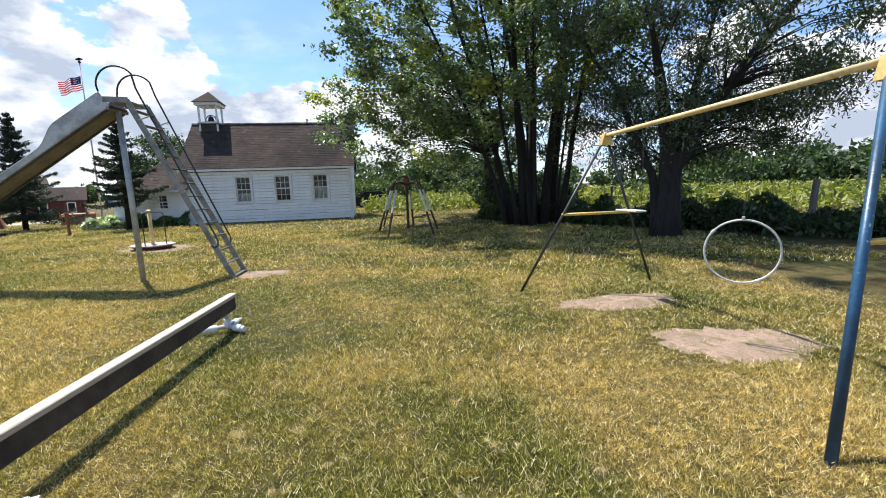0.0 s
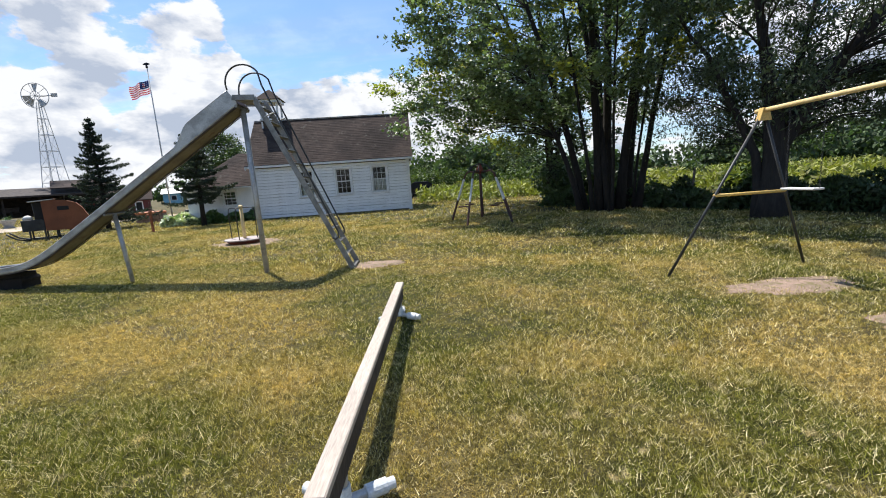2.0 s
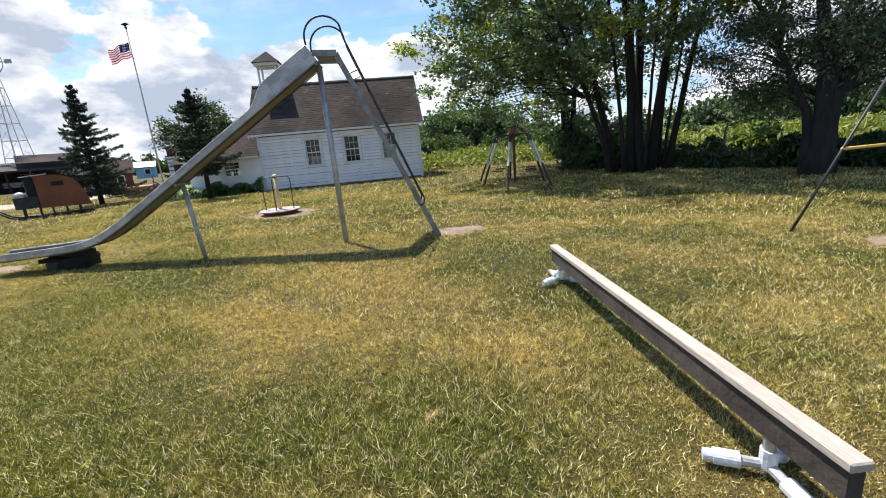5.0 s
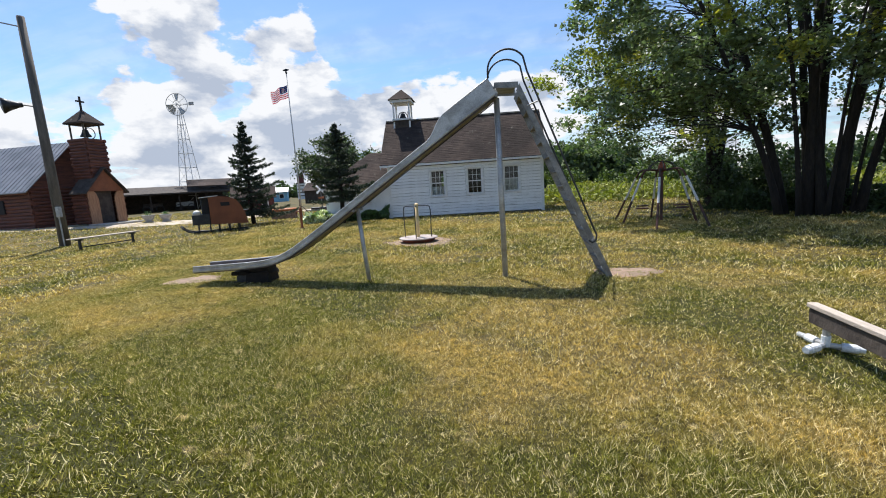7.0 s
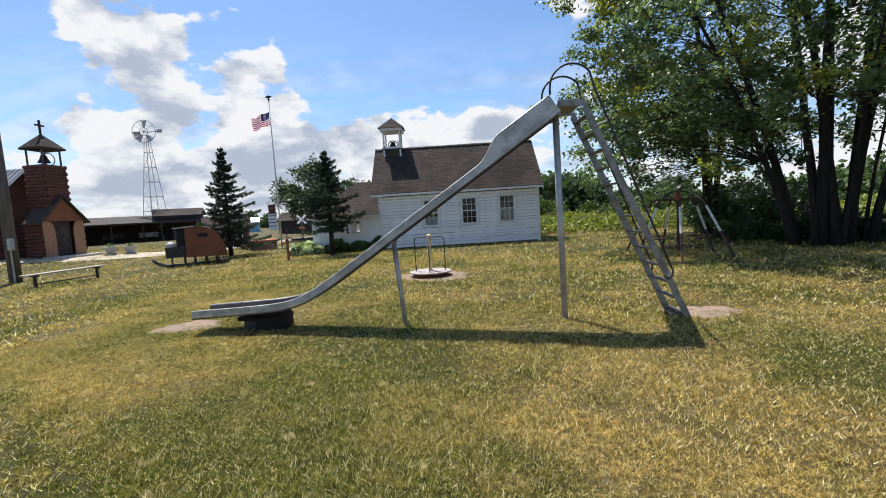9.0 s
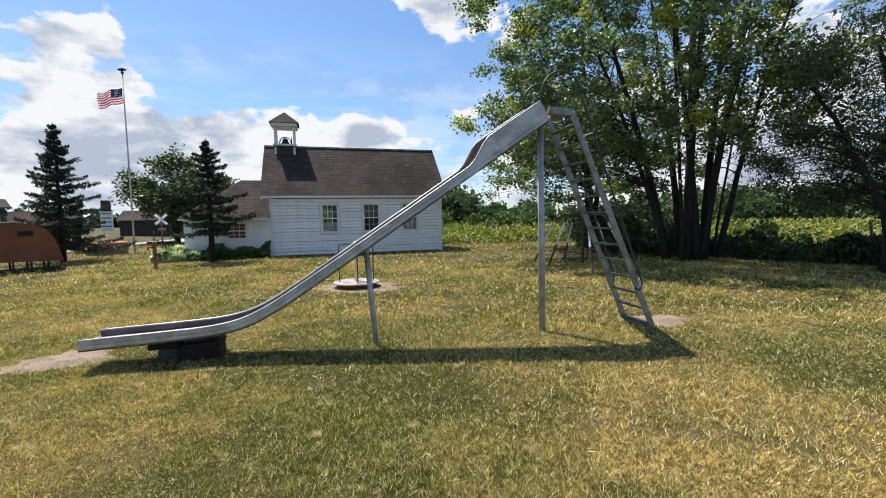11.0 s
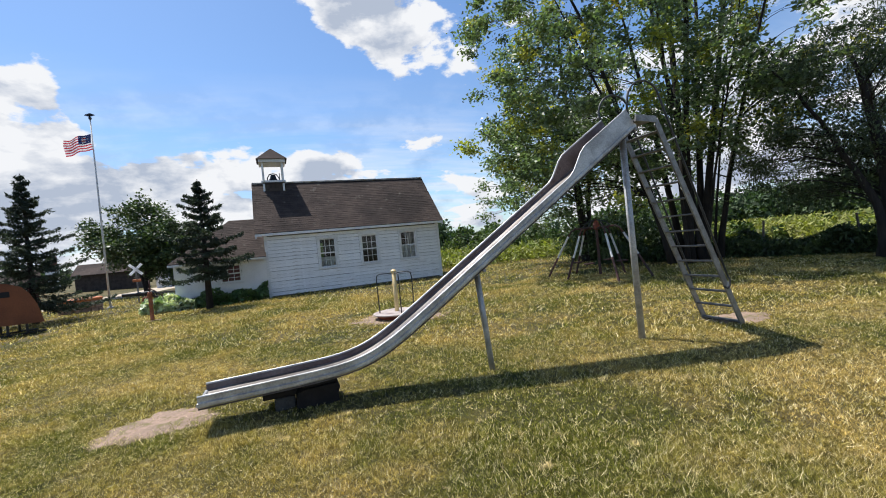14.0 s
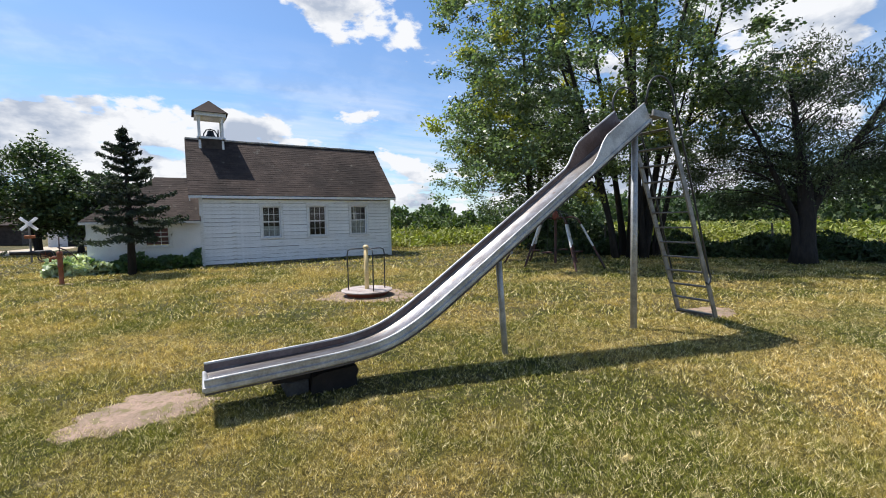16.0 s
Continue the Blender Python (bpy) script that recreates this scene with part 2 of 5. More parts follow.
M = {
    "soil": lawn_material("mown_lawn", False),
    "blade": lawn_material("grass_blade", True),
    "dirt": surface("bare_dirt", (0.30, 0.205, 0.15), (0.22, 0.155, 0.11), 3.0, 0.95, 0, 0.6, 40, (8, .52, (.15, .12, .052))),
    "gravel": surface("gravel_road", (0.50, 0.42, 0.33), (0.36, 0.30, 0.22), 0.6, 0.95, 0, 0.6, 25),
    "white": surface("white_paint", (0.84, 0.85, 0.86), (0.76, 0.77, 0.77), 2.2, 0.6, 0, 0.15, 40, (9, .69, (.42, .39, .34)), (0.4, 1, 1.6)),
    "board": surface("worn_white_board", (0.90, 0.905, 0.91), (0.82, 0.825, 0.83), 2.0, 0.62, 0, 0.2, 40, (5, .635, (.46, .43, .39)), (0.3, 1, 2.2), each=0.05),
    "stucco": surface("white_stucco", (0.88, 0.885, 0.89), (0.80, 0.805, 0.81), 1.4, 0.85, 0, 0.4, 60),
    "shingle": surface("old_brown_shingle", (0.072, 0.055, 0.048), (0.042, 0.034, 0.031), 0.7, 0.95, 0, 0.6, 25, (2.6, .62, (.12, .108, .095)), (1, 1, .6), island=0.16),
    "ridge": surface("weathered_ridge", (0.26, 0.24, 0.22), (0.5, 0.48, 0.45), 3.0, 0.9, 0, 0.3, 30),
    "backing": surface("grey_weathered_backing", (0.16, 0.155, 0.15), (0.10, 0.095, 0.09), 4, 0.9),
    "dark": surface("dark_void", (0.02, 0.02, 0.022), None, 3, 0.9),
    "galv": surface("galvanised_steel", (0.52, 0.52, 0.51), (0.34, 0.335, 0.325), 5, 0.45, 0.35, 0.12, 50, (8, .64, (.34, .30, .25))),
    "bed": surface("polished_slide_bed", (0.50, 0.47, 0.45), (0.30, 0.26, 0.24), 3, 0.28, 0.95, 0.05, 30, (5, .62, (.30, .22, .17)), (0.5, 2, 2)),
    "steelgrey": surface("grey_weathered_steel", (0.28, 0.275, 0.26), (0.17, 0.165, 0.155), 6, 0.5, 0.35, 0.1, 50, (9, .62, (.2, .14, .1))),
    "flange": surface("dark_brown_flange", (0.055, 0.045, 0.04), (0.10, 0.085, 0.075), 6, 0.7, 0.2, 0.1, 50),
    "tread": surface("dark_worn_tread", (0.10, 0.095, 0.09), (0.17, 0.165, 0.155), 7, 0.55, 0.3, 0.1, 50, (9, .6, (.3, .29, .27))),
    # grey block darkened in its colour for the slide's shadow over it
    "blockgrey": surface("shade_grey_block", (0.07, 0.068, 0.066), (0.04, 0.039, 0.037), 7, 0.9, 0, 0.4, 40),
    "plate": surface("dusty_worn_platform", (0.42, 0.36, 0.33), (0.30, 0.24, 0.22), 6, 0.7, 0, 0.2, 40, (7, .6, (.2, .11, .09))),
    "blackpipe": surface("dark_pipe", (0.028, 0.031, 0.031), (0.055, 0.052, 0.05), 7, 0.5, 0.1, 0.1),
    "yellow": surface("chipped_yellow_paint", (0.72, 0.47, 0.12), (0.62, 0.40, 0.11), 4, 0.5, 0, 0.1, 40, (9, .64, (.4, .22, .09))),
    "cream": surface("faded_yellow_pipe", (0.78, 0.60, 0.30), (0.66, 0.48, 0.22), 5, 0.5, 0, 0.1, 40, (11, .64, (.4, .25, .12))),
    "blue": surface("blue_painted_pipe", (0.03, 0.10, 0.19), (0.02, 0.05, 0.09), 3, 0.4, 0.2, 0.1, 40, (8, .62, (.42, .46, .46))),
    "ringwhite": surface("scuffed_white_pipe", (0.72, 0.71, 0.68), (0.55, 0.53, 0.5), 6, 0.5, 0, 0.1, 40, (14, .64, (.25, .2, .17))),
    "brownsheet": surface("dark_brown_steel", (0.085, 0.062, 0.058), (0.15, 0.12, 0.115), 3, 0.45, 0.6, 0.1, 40, (6, .6, (.09, .055, .045))),
    "underside": surface("brown_stained_steel_back", (0.22, 0.195, 0.165), (0.15, 0.13, 0.115), 3, 0.6, 0.3, 0.1, 30, (4, .6, (.14, .09, .07))),
    "beamwood": surface("weathered_plank", (0.48, 0.41, 0.34), (0.40, 0.34, 0.285), 3, 0.8, 0, 0.2, 30, (10, .68, (.25, .2, .16)), (5, .5, 5)),
    "pvc": surface("white_pipe_fitting", (0.75, 0.77, 0.78), (0.6, 0.62, 0.63), 8, 0.45),
    "bark": surface("grey_brown_bark", (0.032, 0.026, 0.021), (0.018, 0.015, 0.013), 4, 0.95, 0, 0.9, 14, None, (3, 3, .6)),
    "leaf": surface("maple_leaf", (0.098, 0.128, 0.058), (0.062, 0.090, 0.042), 0.35, 0.42, 0, 0, 20, None, island=0.6, trans=(0.78, 0.88, 0.5)),
    "leafdark": surface("dark_tree_leaf", (0.062, 0.092, 0.034), (0.042, 0.068, 0.026), 0.5, 0.5, 0, 0, 20, None, island=0.45, trans=(0.3, 0.35, 0.12)),
    "leafy": surface("yellowing_leaf", (0.20, 0.20, 0.045), (0.14, 0.17, 0.04), 0.5, 0.65, 0, 0, 20, (0.35, .62, (.33, .17, .04)), island=0.4, trans=(1.0, 1.0, 0.35)),
    "willow": surface("narrow_grey_green_leaf", (0.062, 0.082, 0.042), (0.04, 0.058, 0.028), 0.4, 0.7, 0, 0, 20, None, island=0.45, trans=(0.45, 0.5, 0.28)),
    "needle": surface("blue_green_needles", (0.040, 0.056, 0.034), (0.026, 0.038, 0.026), 0.8, 0.75, 0, 0, 20, None, island=0.45, trans=(0.25, 0.3, 0.2)),
    "weed": surface("tall_weeds", (0.13, 0.16, 0.03), (0.20, 0.20, 0.045), 0.25, 0.7, 0, 0, 20, None, island=0.4, trans=(0.5, 0.55, 0.2)),
    "shrub": surface("shrub_leaf", (0.045, 0.075, 0.02), (0.08, 0.11, 0.028), 0.3, 0.7, 0, 0, 20, None, island=0.45, trans=(0.35, 0.4, 0.12)),
    "wood_far": surface("distant_wood_leaf", (0.045, 0.072, 0.032), (0.072, 0.10, 0.04), 0.06, 0.8, 0, 0, 20, None, island=0.4, trans=(0.4, 0.5, 0.2)),
    "hosta": surface("variegated_hosta", (0.50, 0.55, 0.38), (0.16, 0.25, 0.10), 3, 0.5, 0, 0, 20, None, island=0.3, trans=(0.4, 0.4, 0.2)),
    "plant": surface("dark_broad_leaf", (0.045, 0.09, 0.03), (0.07, 0.13, 0.04), 3, 0.45, 0, 0, 20, None, island=0.4, trans=(0.4, 0.5, 0.2)),
    "log": surface("stained_log", (0.14, 0.045, 0.025), (0.075, 0.027, 0.018), 2, 0.7, 0, 0.4, 20, None, (.6, .6, 4), island=0.3),
    "plyred": surface("red_brown_board", (0.23, 0.078, 0.032), (0.17, 0.056, 0.024), 1.5, 0.75, 0, 0.2, 30),
    "tanwood": surface("tan_vertical_board", (0.42, 0.22, 0.12), (0.30, 0.15, 0.08), 3, 0.7, 0, 0.2, 20, None, (4, 4, .5)),
    "doorgrey": surface("grey_church_door", (0.27, 0.33, 0.42), (0.21, 0.26, 0.34), 3, 0.6),
    "metalroof": surface("ribbed_metal_roof", (0.24, 0.25, 0.27), (0.17, 0.18, 0.195), 1, 0.5, 0.3, 0.1, 20),
    "black": surface("black_iron", (0.02, 0.022, 0.025), (0.04, 0.04, 0.042), 5, 0.5, 0.3),
    # prop timbers near black: the shade under the slide is in the colour
    "blackwood": surface("shade_black_timber", (0.020, 0.016, 0.014), (0.012, 0.010, 0.009), 4, 0.95, 0, 0.5, 24),
    "darkwood": surface("dark_old_timber", (0.07, 0.055, 0.045), (0.04, 0.03, 0.025), 3, 0.9, 0, 0.4, 20),
    "polewood": surface("grey_pole_timber", (0.17, 0.15, 0.13), (0.10, 0.088, 0.075), 2, 0.9, 0, 0.4, 25, None, (4, 4, .4)),
    "rust": surface("rusty_red_paint", (0.25, 0.06, 0.03), (0.14, 0.045, 0.03), 6, 0.8, 0, 0.2),
    "carving": surface("orange_brown_carving", (0.34, 0.11, 0.045), (0.22, 0.07, 0.035), 6, 0.7, 0, 0.2),
    "rustdark": surface("dark_rusty_pipe", (0.10, 0.04, 0.03), (0.05, 0.032, 0.028), 6, 0.8, 0, 0.2),
    "orange": surface("orange_paint", (0.55, 0.17, 0.05), (0.4, 0.12, 0.04), 5, 0.6),
    "brick": surface("planter_stone", (0.36, 0.22, 0.15), (0.28, 0.2, 0.15), 6, 0.9, 0, 0.4, 20),
    "concrete": surface("grey_concrete", (0.40, 0.39, 0.37), (0.3, 0.29, 0.27), 5, 0.9, 0, 0.4, 30),
    "redhouse": surface("dark_red_siding", (0.13, 0.035, 0.035), (0.10, 0.03, 0.03), 1, 0.8),
    "bluehouse": surface("pale_blue_siding", (0.25, 0.5, 0.65), (0.2, 0.42, 0.56), 1, 0.8),
    "flagred": surface("flag_red", (0.5, 0.05, 0.07), None, 5, 0.8, trans=(.5, .5, .5)),
    "flagwhite": surface("flag_white", (0.75, 0.75, 0.75), None, 5, 0.8, trans=(.5, .5, .5)),
    "flagblue": surface("flag_blue", (0.05, 0.07, 0.22), None, 5, 0.8, trans=(.5, .5, .5)),
    "curtain": surface("lace_curtain", (0.6, 0.6, 0.58), (0.45, 0.45, 0.43), 6, 0.9),
    "carpaint": surface("dark_car_paint", (0.02, 0.022, 0.027), None, 3, 0.25, 0.2),
    "tyre": surface("rubber", (0.02, 0.02, 0.02), None, 3, 0.9),
}
M["shingle"].node_tree.nodes["Principled BSDF"].inputs["Specular IOR Level"].default_value = 0.12
for k in ("leaf", "leafy", "leafdark", "willow", "needle", "shrub", "wood_far"):
    M[k].node_tree.nodes["Principled BSDF"].inputs["Specular IOR Level"].default_value = 0.35
glass = bpy.data.materials.new("window_glass")
glass.use_nodes = True
gb = glass.node_tree.nodes["Principled BSDF"]
gb.inputs["Base Color"].default_value = (0.9, 0.95, 0.95, 1)
gb.inputs["Roughness"].default_value, gb.inputs["Transmission Weight"].default_value, gb.inputs["IOR"].default_value = 0.03, 1.0, 1.33
M["glass"] = glass


# ---- mesh helpers ----
class Buf:
    """Gathers vertices and faces for one mesh."""

    def __init__(self):
        self.v, self.f = [], []

    def add(self, verts, faces):
        o = len(self.v)
        self.v.extend(tuple(p) for p in verts)
        self.f.extend(tuple(i + o for i in q) for q in faces)
        return self

    def box(self, x0, y0, z0, x1, y1, z1, m=None, c=0.0):
        """An axis-aligned box, its long edges chamfered by c."""
        if c:
            bm = bmesh.new()
            bmesh.ops.create_cube(bm, size=1.0)
            for v in bm.verts:
                v.co = ((x0 + x1) / 2 + v.co.x * (x1 - x0), (y0 + y1) / 2 + v.co.y * (y1 - y0), (z0 + z1) / 2 + v.co.z * (z1 - z0))
            bmesh.ops.bevel(bm, geom=bm.edges[:], offset=c, segments=1, affect="EDGES")
            vs, fs = [v.co.copy() for v in bm.verts], [[v.index for v in f.verts] for f in bm.faces]
            bm.free()
        else:
            vs = [Vector((x, y, z)) for z in (z0, z1) for y in (y0, y1) for x in (x0, x1)]
            fs = [(0, 2, 3, 1), (4, 5, 7, 6), (0, 1, 5, 4), (2, 6, 7, 3), (0, 4, 6, 2), (1, 3, 7, 5)]
        return self.add([m @ p for p in vs] if m else vs, fs)

    def tube(self, pts, radii, n=8, caps=True):
        """A round tube along points; radii is one number or one a point."""
        pts = [Vector(p) for p in pts]
        if not hasattr(radii, "__len__"):
            radii = [radii] * len(pts)
        o, verts, faces = 0, [], []
        side = None
        for i, p in enumerate(pts):
            d = (pts[min(i + 1, len(pts) - 1)] - pts[max(i - 1, 0)]).normalized()
            if side is None or abs(side.dot(d)) > 0.98:
                side = d.orthogonal()
            side = (side - d * side.dot(d)).normalized()
            up = d.cross(side)
            verts += [p + (side * math.cos(a) + up * math.sin(a)) * radii[i] for a in (2 * math.pi * k / n for k in range(n))]
        for i in range(len(pts) - 1):
            for k in range(n):
                a, b = i * n + k, i * n + (k + 1) % n
                faces.append((a, b, b + n, a + n))
        if caps:
            faces.append(tuple(range(n - 1, -1, -1)))
            faces.append(tuple((len(pts) - 1) * n + k for k in range(n)))
        return self.add(verts, faces)

    def lathe(self, prof, n=20, centre=(0, 0, 0)):
        """Turns a profile of (radius, height) about the z axis."""
        cx, cy, cz = centre
        verts = [(cx + r * math.cos(2 * math.pi * k / n), cy + r * math.sin(2 * math.pi * k / n), cz + z) for r, z in prof for k in range(n)]
        faces = [(i * n + k, i * n + (k + 1) % n, (i + 1) * n + (k + 1) % n, (i + 1) * n + k) for i in range(len(prof) - 1) for k in range(n)]
        faces += [tuple(range(n - 1, -1, -1)), tuple((len(prof) - 1) * n + k for k in range(n))]
        return self.add(verts, faces)

    def prism(self, poly, y0, y1):
        """A polygon in x, z pushed from y0 to y1."""
        n = len(poly)
        verts = [(x, y0, z) for x, z in poly] + [(x, y1, z) for x, z in poly]
        faces = [tuple(range(n)), tuple(range(2 * n - 1, n - 1, -1))] + [(i, i + n, (i + 1) % n + n, (i + 1) % n) for i in range(n)]
        return self.add(verts, faces)

    def mesh(self, name, smooth=False):
        me = bpy.data.meshes.new(name)
        me.from_pydata([tuple(p) for p in self.v], [], self.f)
        if smooth:
            me.shade_smooth()
        me.update()
        return me


def thing(name, label, category, m=None, group="", kind=""):
    ob = new(name)
    ob.matrix_world = m or Matrix()
    return tagged(ob, label, category, group, kind)


def part(name, buf, material, parent, label="", smooth=False, kind=""):
    """One mesh under a thing or under a part, in its parent's space."""
    ob = new(name, buf if isinstance(buf, bpy.types.Mesh) else buf.mesh(name, smooth))
    if not ob.data.materials:
        ob.data.materials.append(M[material] if isinstance(material, str) else material)
    if parent:
        ob.parent = parent
    return tagged(ob, label, kind=kind)


def solid(name, buf, material, label, category, m=None, group="", kind="", smooth=False):
    """A thing that is one mesh."""
    ob = part(name, buf, material, None, smooth=smooth)
    ob.matrix_world = m or Matrix()
    return tagged(ob, label, category, group, kind)


def fast_mesh(name, verts, faces):
    """A mesh from arrays: verts (n, 3), faces (m, k)."""
    me = bpy.data.meshes.new(name)
    verts, faces = np.asarray(verts, np.float32), np.asarray(faces, np.int32)
    k = faces.shape[1]
    me.vertices.add(len(verts))
    me.vertices.foreach_set("co", verts.ravel())
    me.loops.add(faces.size)
    me.loops.foreach_set("vertex_index", faces.ravel())
    me.polygons.add(len(faces))
    me.polygons.foreach_set("loop_start", np.arange(0, faces.size, k, dtype=np.int32))
    me.polygons.foreach_set("loop_total", np.full(len(faces), k, np.int32))
    me.update(calc_edges=True)
    return me


def leaf_mesh(name, centres, size, rng, slim=0.6, droop=0.0, flat=1.0):
    """Many small folded leaves, one at each centre; flat under 1 lays them more level."""
    n = len(centres)
    d = rng.normal(size=(n, 3)) * np.array([1, 1, flat])
    d[:, 2] -= droop * flat
    d /= np.linalg.norm(d, axis=1, keepdims=True)
    s = np.cross(d, rng.normal(size=(n, 3)) * np.array([flat, flat, 1.0]))
    s /= np.linalg.norm(s, axis=1, keepdims=True) + 1e-9
    up = np.cross(d, s)
    k = (size * rng.uniform(0.6, 1.3, n))[:, None]
    v = np.stack([centres - d * k * .5, centres + s * k * slim * .5 + up * k * .12, centres + d * k * .5, centres - s * k * slim * .5 + up * k * .12], 1)
    f = np.arange(n * 4).reshape(n, 4)
    return fast_mesh(name, v.reshape(-1, 3), f)


def ground_z(x, y):
    """The lawn is level near by, with a low swell at the slide's end and a rise towards the church."""
    x, y = np.asarray(x, float), np.asarray(y, float)
    s = np.clip((-x - 26) / 12, 0, 1)
    return 0.42 * s * s * (3 - 2 * s) + 0.085 * np.exp(-((x + 11.0) ** 2 + (y - 7.3) ** 2) / 9.0)


# ---- ground ----
def make_ground():
    xs = np.concatenate([[-3000, -900, -300, -120], np.arange(-80, -20, 4), np.arange(-20, 0, .5), np.arange(0, 60.1, 4), [100, 300, 900, 3000]])
    ys = np.concatenate([[-3000, -900, -200, -60], np.arange(-24, 0, 4), np.arange(0, 16, .5), np.arange(16, 100.1, 4), [140, 300, 900, 3000]])
    gx, gy = np.meshgrid(xs, ys)
    v = np.stack([gx.ravel(), gy.ravel(), ground_z(gx.ravel(), gy.ravel())], 1)
    nx, ny = len(xs), len(ys)
    i = (np.arange(ny - 1)[:, None] * nx + np.arange(nx - 1)[None]).ravel()
    me = fast_mesh("ground", v, np.stack([i, i + 1, i + nx + 1, i + nx], 1))
    me.shade_smooth()
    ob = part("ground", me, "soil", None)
    tagged(ob, "patchy dry mown lawn of green and straw", "lawn", kind="structure")


make_ground()


def blob(name, cx, cy, rx, ry, material, label, seed, turn=0.0, z=0.012, kind="structure", category="ground"):
    """A flat patch with a ragged rim, thickest in the middle, laid on the lawn."""
    rng = random.Random(seed)
    n, verts, faces = 120, [(0, 0, z)], []
    ph = [rng.uniform(0, 6.28) for _ in range(5)]
    for ring, h in ((0.45, z), (0.8, z * .7), (1.0, -0.01)):
        for k in range(n):
            a = 2 * math.pi * k / n
            r = ring * (1 + .12 * math.sin(2 * a + ph[0]) + .1 * math.sin(3 * a + ph[1]) + .07 * math.sin(7 * a + ph[2]) + .06 * math.sin(13 * a + ph[3]) + .035 * math.sin(23 * a + ph[4]) + .02 * math.sin(37 * a + ph[0]))
            verts.append((rx * r * math.cos(a), ry * r * math.sin(a), h))
    faces = [(0, 1 + k, 1 + (k + 1) % n) for k in range(n)]
    for q in range(2):
        o = 1 + q * n
        faces += [(o + k, o + n + k, o + n + (k + 1) % n, o + (k + 1) % n) for k in range(n)]
    return solid(name, Buf().add(verts, faces), material, label, category, pose(cx, cy, float(ground_z(cx, cy)) + .004, 0, 0, turn), kind=kind, smooth=True)


PATCHES = [(-11.25, 8.17, 0.50, 0.48, 8), (-3.35, 8.45, 0.5, 0.42, 0), (-7.95, 13.1, 1.15, 0.9, 0), (2.0, 5.55, 0.90, 0.32, 5), (2.35, 4.1, 0.66, 0.50, 0)]
for i, (px, py, rx, ry, tn) in enumerate(PATCHES):
    blob("bare_patch", px, py, rx, ry, "dirt", "worn patch of bare pinkish dirt in the lawn", i + 3, tn)


# ---- gravel drive ----
def make_drive():
    pts = [(-70, 20.5, 3.2), (-50, 21.5, 3.0), (-38, 23.5, 2.6), (-31, 26.5, 2.2), (-27, 31, 2.0), (-25, 38, 1.8), (-24, 60, 1.8)]
    fine = []
    for i in range(len(pts) - 1):
        for k in range(8):
            f = k / 8
            fine.append([pts[i][q] * (1 - f) + pts[i + 1][q] * f for q in range(3)])
    b = Buf()
    rows = []
    for i, (x, y, w) in enumerate(fine):
        x2, y2, _ = fine[min(i + 1, len(fine) - 1)]
        x1, y1, _ = fine[max(i - 1, 0)]
        d = Vector((x2 - x1, y2 - y1)).normalized()
        nrm = Vector((-d.y, d.x))
        j = .18 * math.sin(i * 1.7) + .1 * math.sin(i * 3.1)
        row = []
        for s, h in ((-1, .0), (-.8, .03), (0, .04), (.8, .03), (1, .0)):
            p = Vector((x, y)) + nrm * s * (w + j)
            row.append((p.x, p.y, float(ground_z(p.x, p.y)) + h))
        rows.append(row)
    verts = [p for r in rows for p in r]
    faces = [(i * 5 + k, i * 5 + k + 1, i * 5 + k + 6, i * 5 + k + 5) for i in range(len(rows) - 1) for k in range(4)]
    solid("gravel_drive", b.add(verts, faces), "gravel", "pale tan gravel drive across the lawn", "drive", kind="structure", smooth=True)


make_drive()

# ---- schoolhouse ----
SCHOOL = pose(-11.94, 22.97, 0, 0, 0, 6.0)
school = thing("schoolhouse", "white clapboard one-room schoolhouse with brown shingle roof", "building", SCHOOL)
L, D, H, RZ, RV = 8.06, 4.8, 2.92, 5.38, 2.4
WINS = [(2.25, 1.06, 2.97, 2.36), (4.17, 1.07, 4.92, 2.37), (6.08, 1.08, 6.83, 2.38)]


def wall_with_holes(name, length, height, holes, material, parent, y=0.0, depth=0.14, x0=0.0, label=""):
    """A wall along x from x0, its outer face at y, with rectangular openings through it."""
    b = Buf()
    xs = sorted({x0, x0 + length, *[h[0] for h in holes], *[h[2] for h in holes]})
    for a, c in zip(xs[:-1], xs[1:]):
        cuts = sorted([(h[1], h[3]) for h in holes if h[0] <= a + 1e-6 and h[2] >= c - 1e-6])
        z = 0.0
        for lo, hi in cuts + [(height, height)]:
            if lo > z:
                b.box(a, y, z, c, y + depth, lo)
            z = hi
    return part(name, b, material, parent, label)


front = wall_with_holes("wall_front", L, H, WINS, "backing", school, 0.03)
b = Buf()
b.prism([(0, 0), (D, 0), (D, H), (RV, RZ - .12), (0, H)], 0, .14)
gable = b.mesh("gable")
for x in (0.01, L - .15):
    g = part("wall_gable", gable.copy(), "white", school)
    g.matrix_local = Matrix(((0, 1, 0, x), (1, 0, 0, .03), (0, 0, 1, 0), (0, 0, 0, 1)))
wall_with_holes("wall_back", L - .4, H, [(2.4, 1.5, 2.9, 2.3)], "darkwood", school, D - .1, .13, .2)
part("floor_inside", Buf().box(.15, .17, .02, L - .15, D - .1, .12), "darkwood", school)
part("ceiling_inside", Buf().box(.15, .17, 2.84, L - .15, D - .1, 2.90), "darkwood", school)
part("foundation", Buf().box(.06, .08, -.2, L - .06, D - .06, .06), "concrete", school)
part("corner_board", Buf().box(-.03, -.012, 0, .10, .03, H, c=.006), "white", school)
part("corner_board", Buf().box(L - .10, -.012, 0, L + .03, .03, H, c=.006), "white", school)
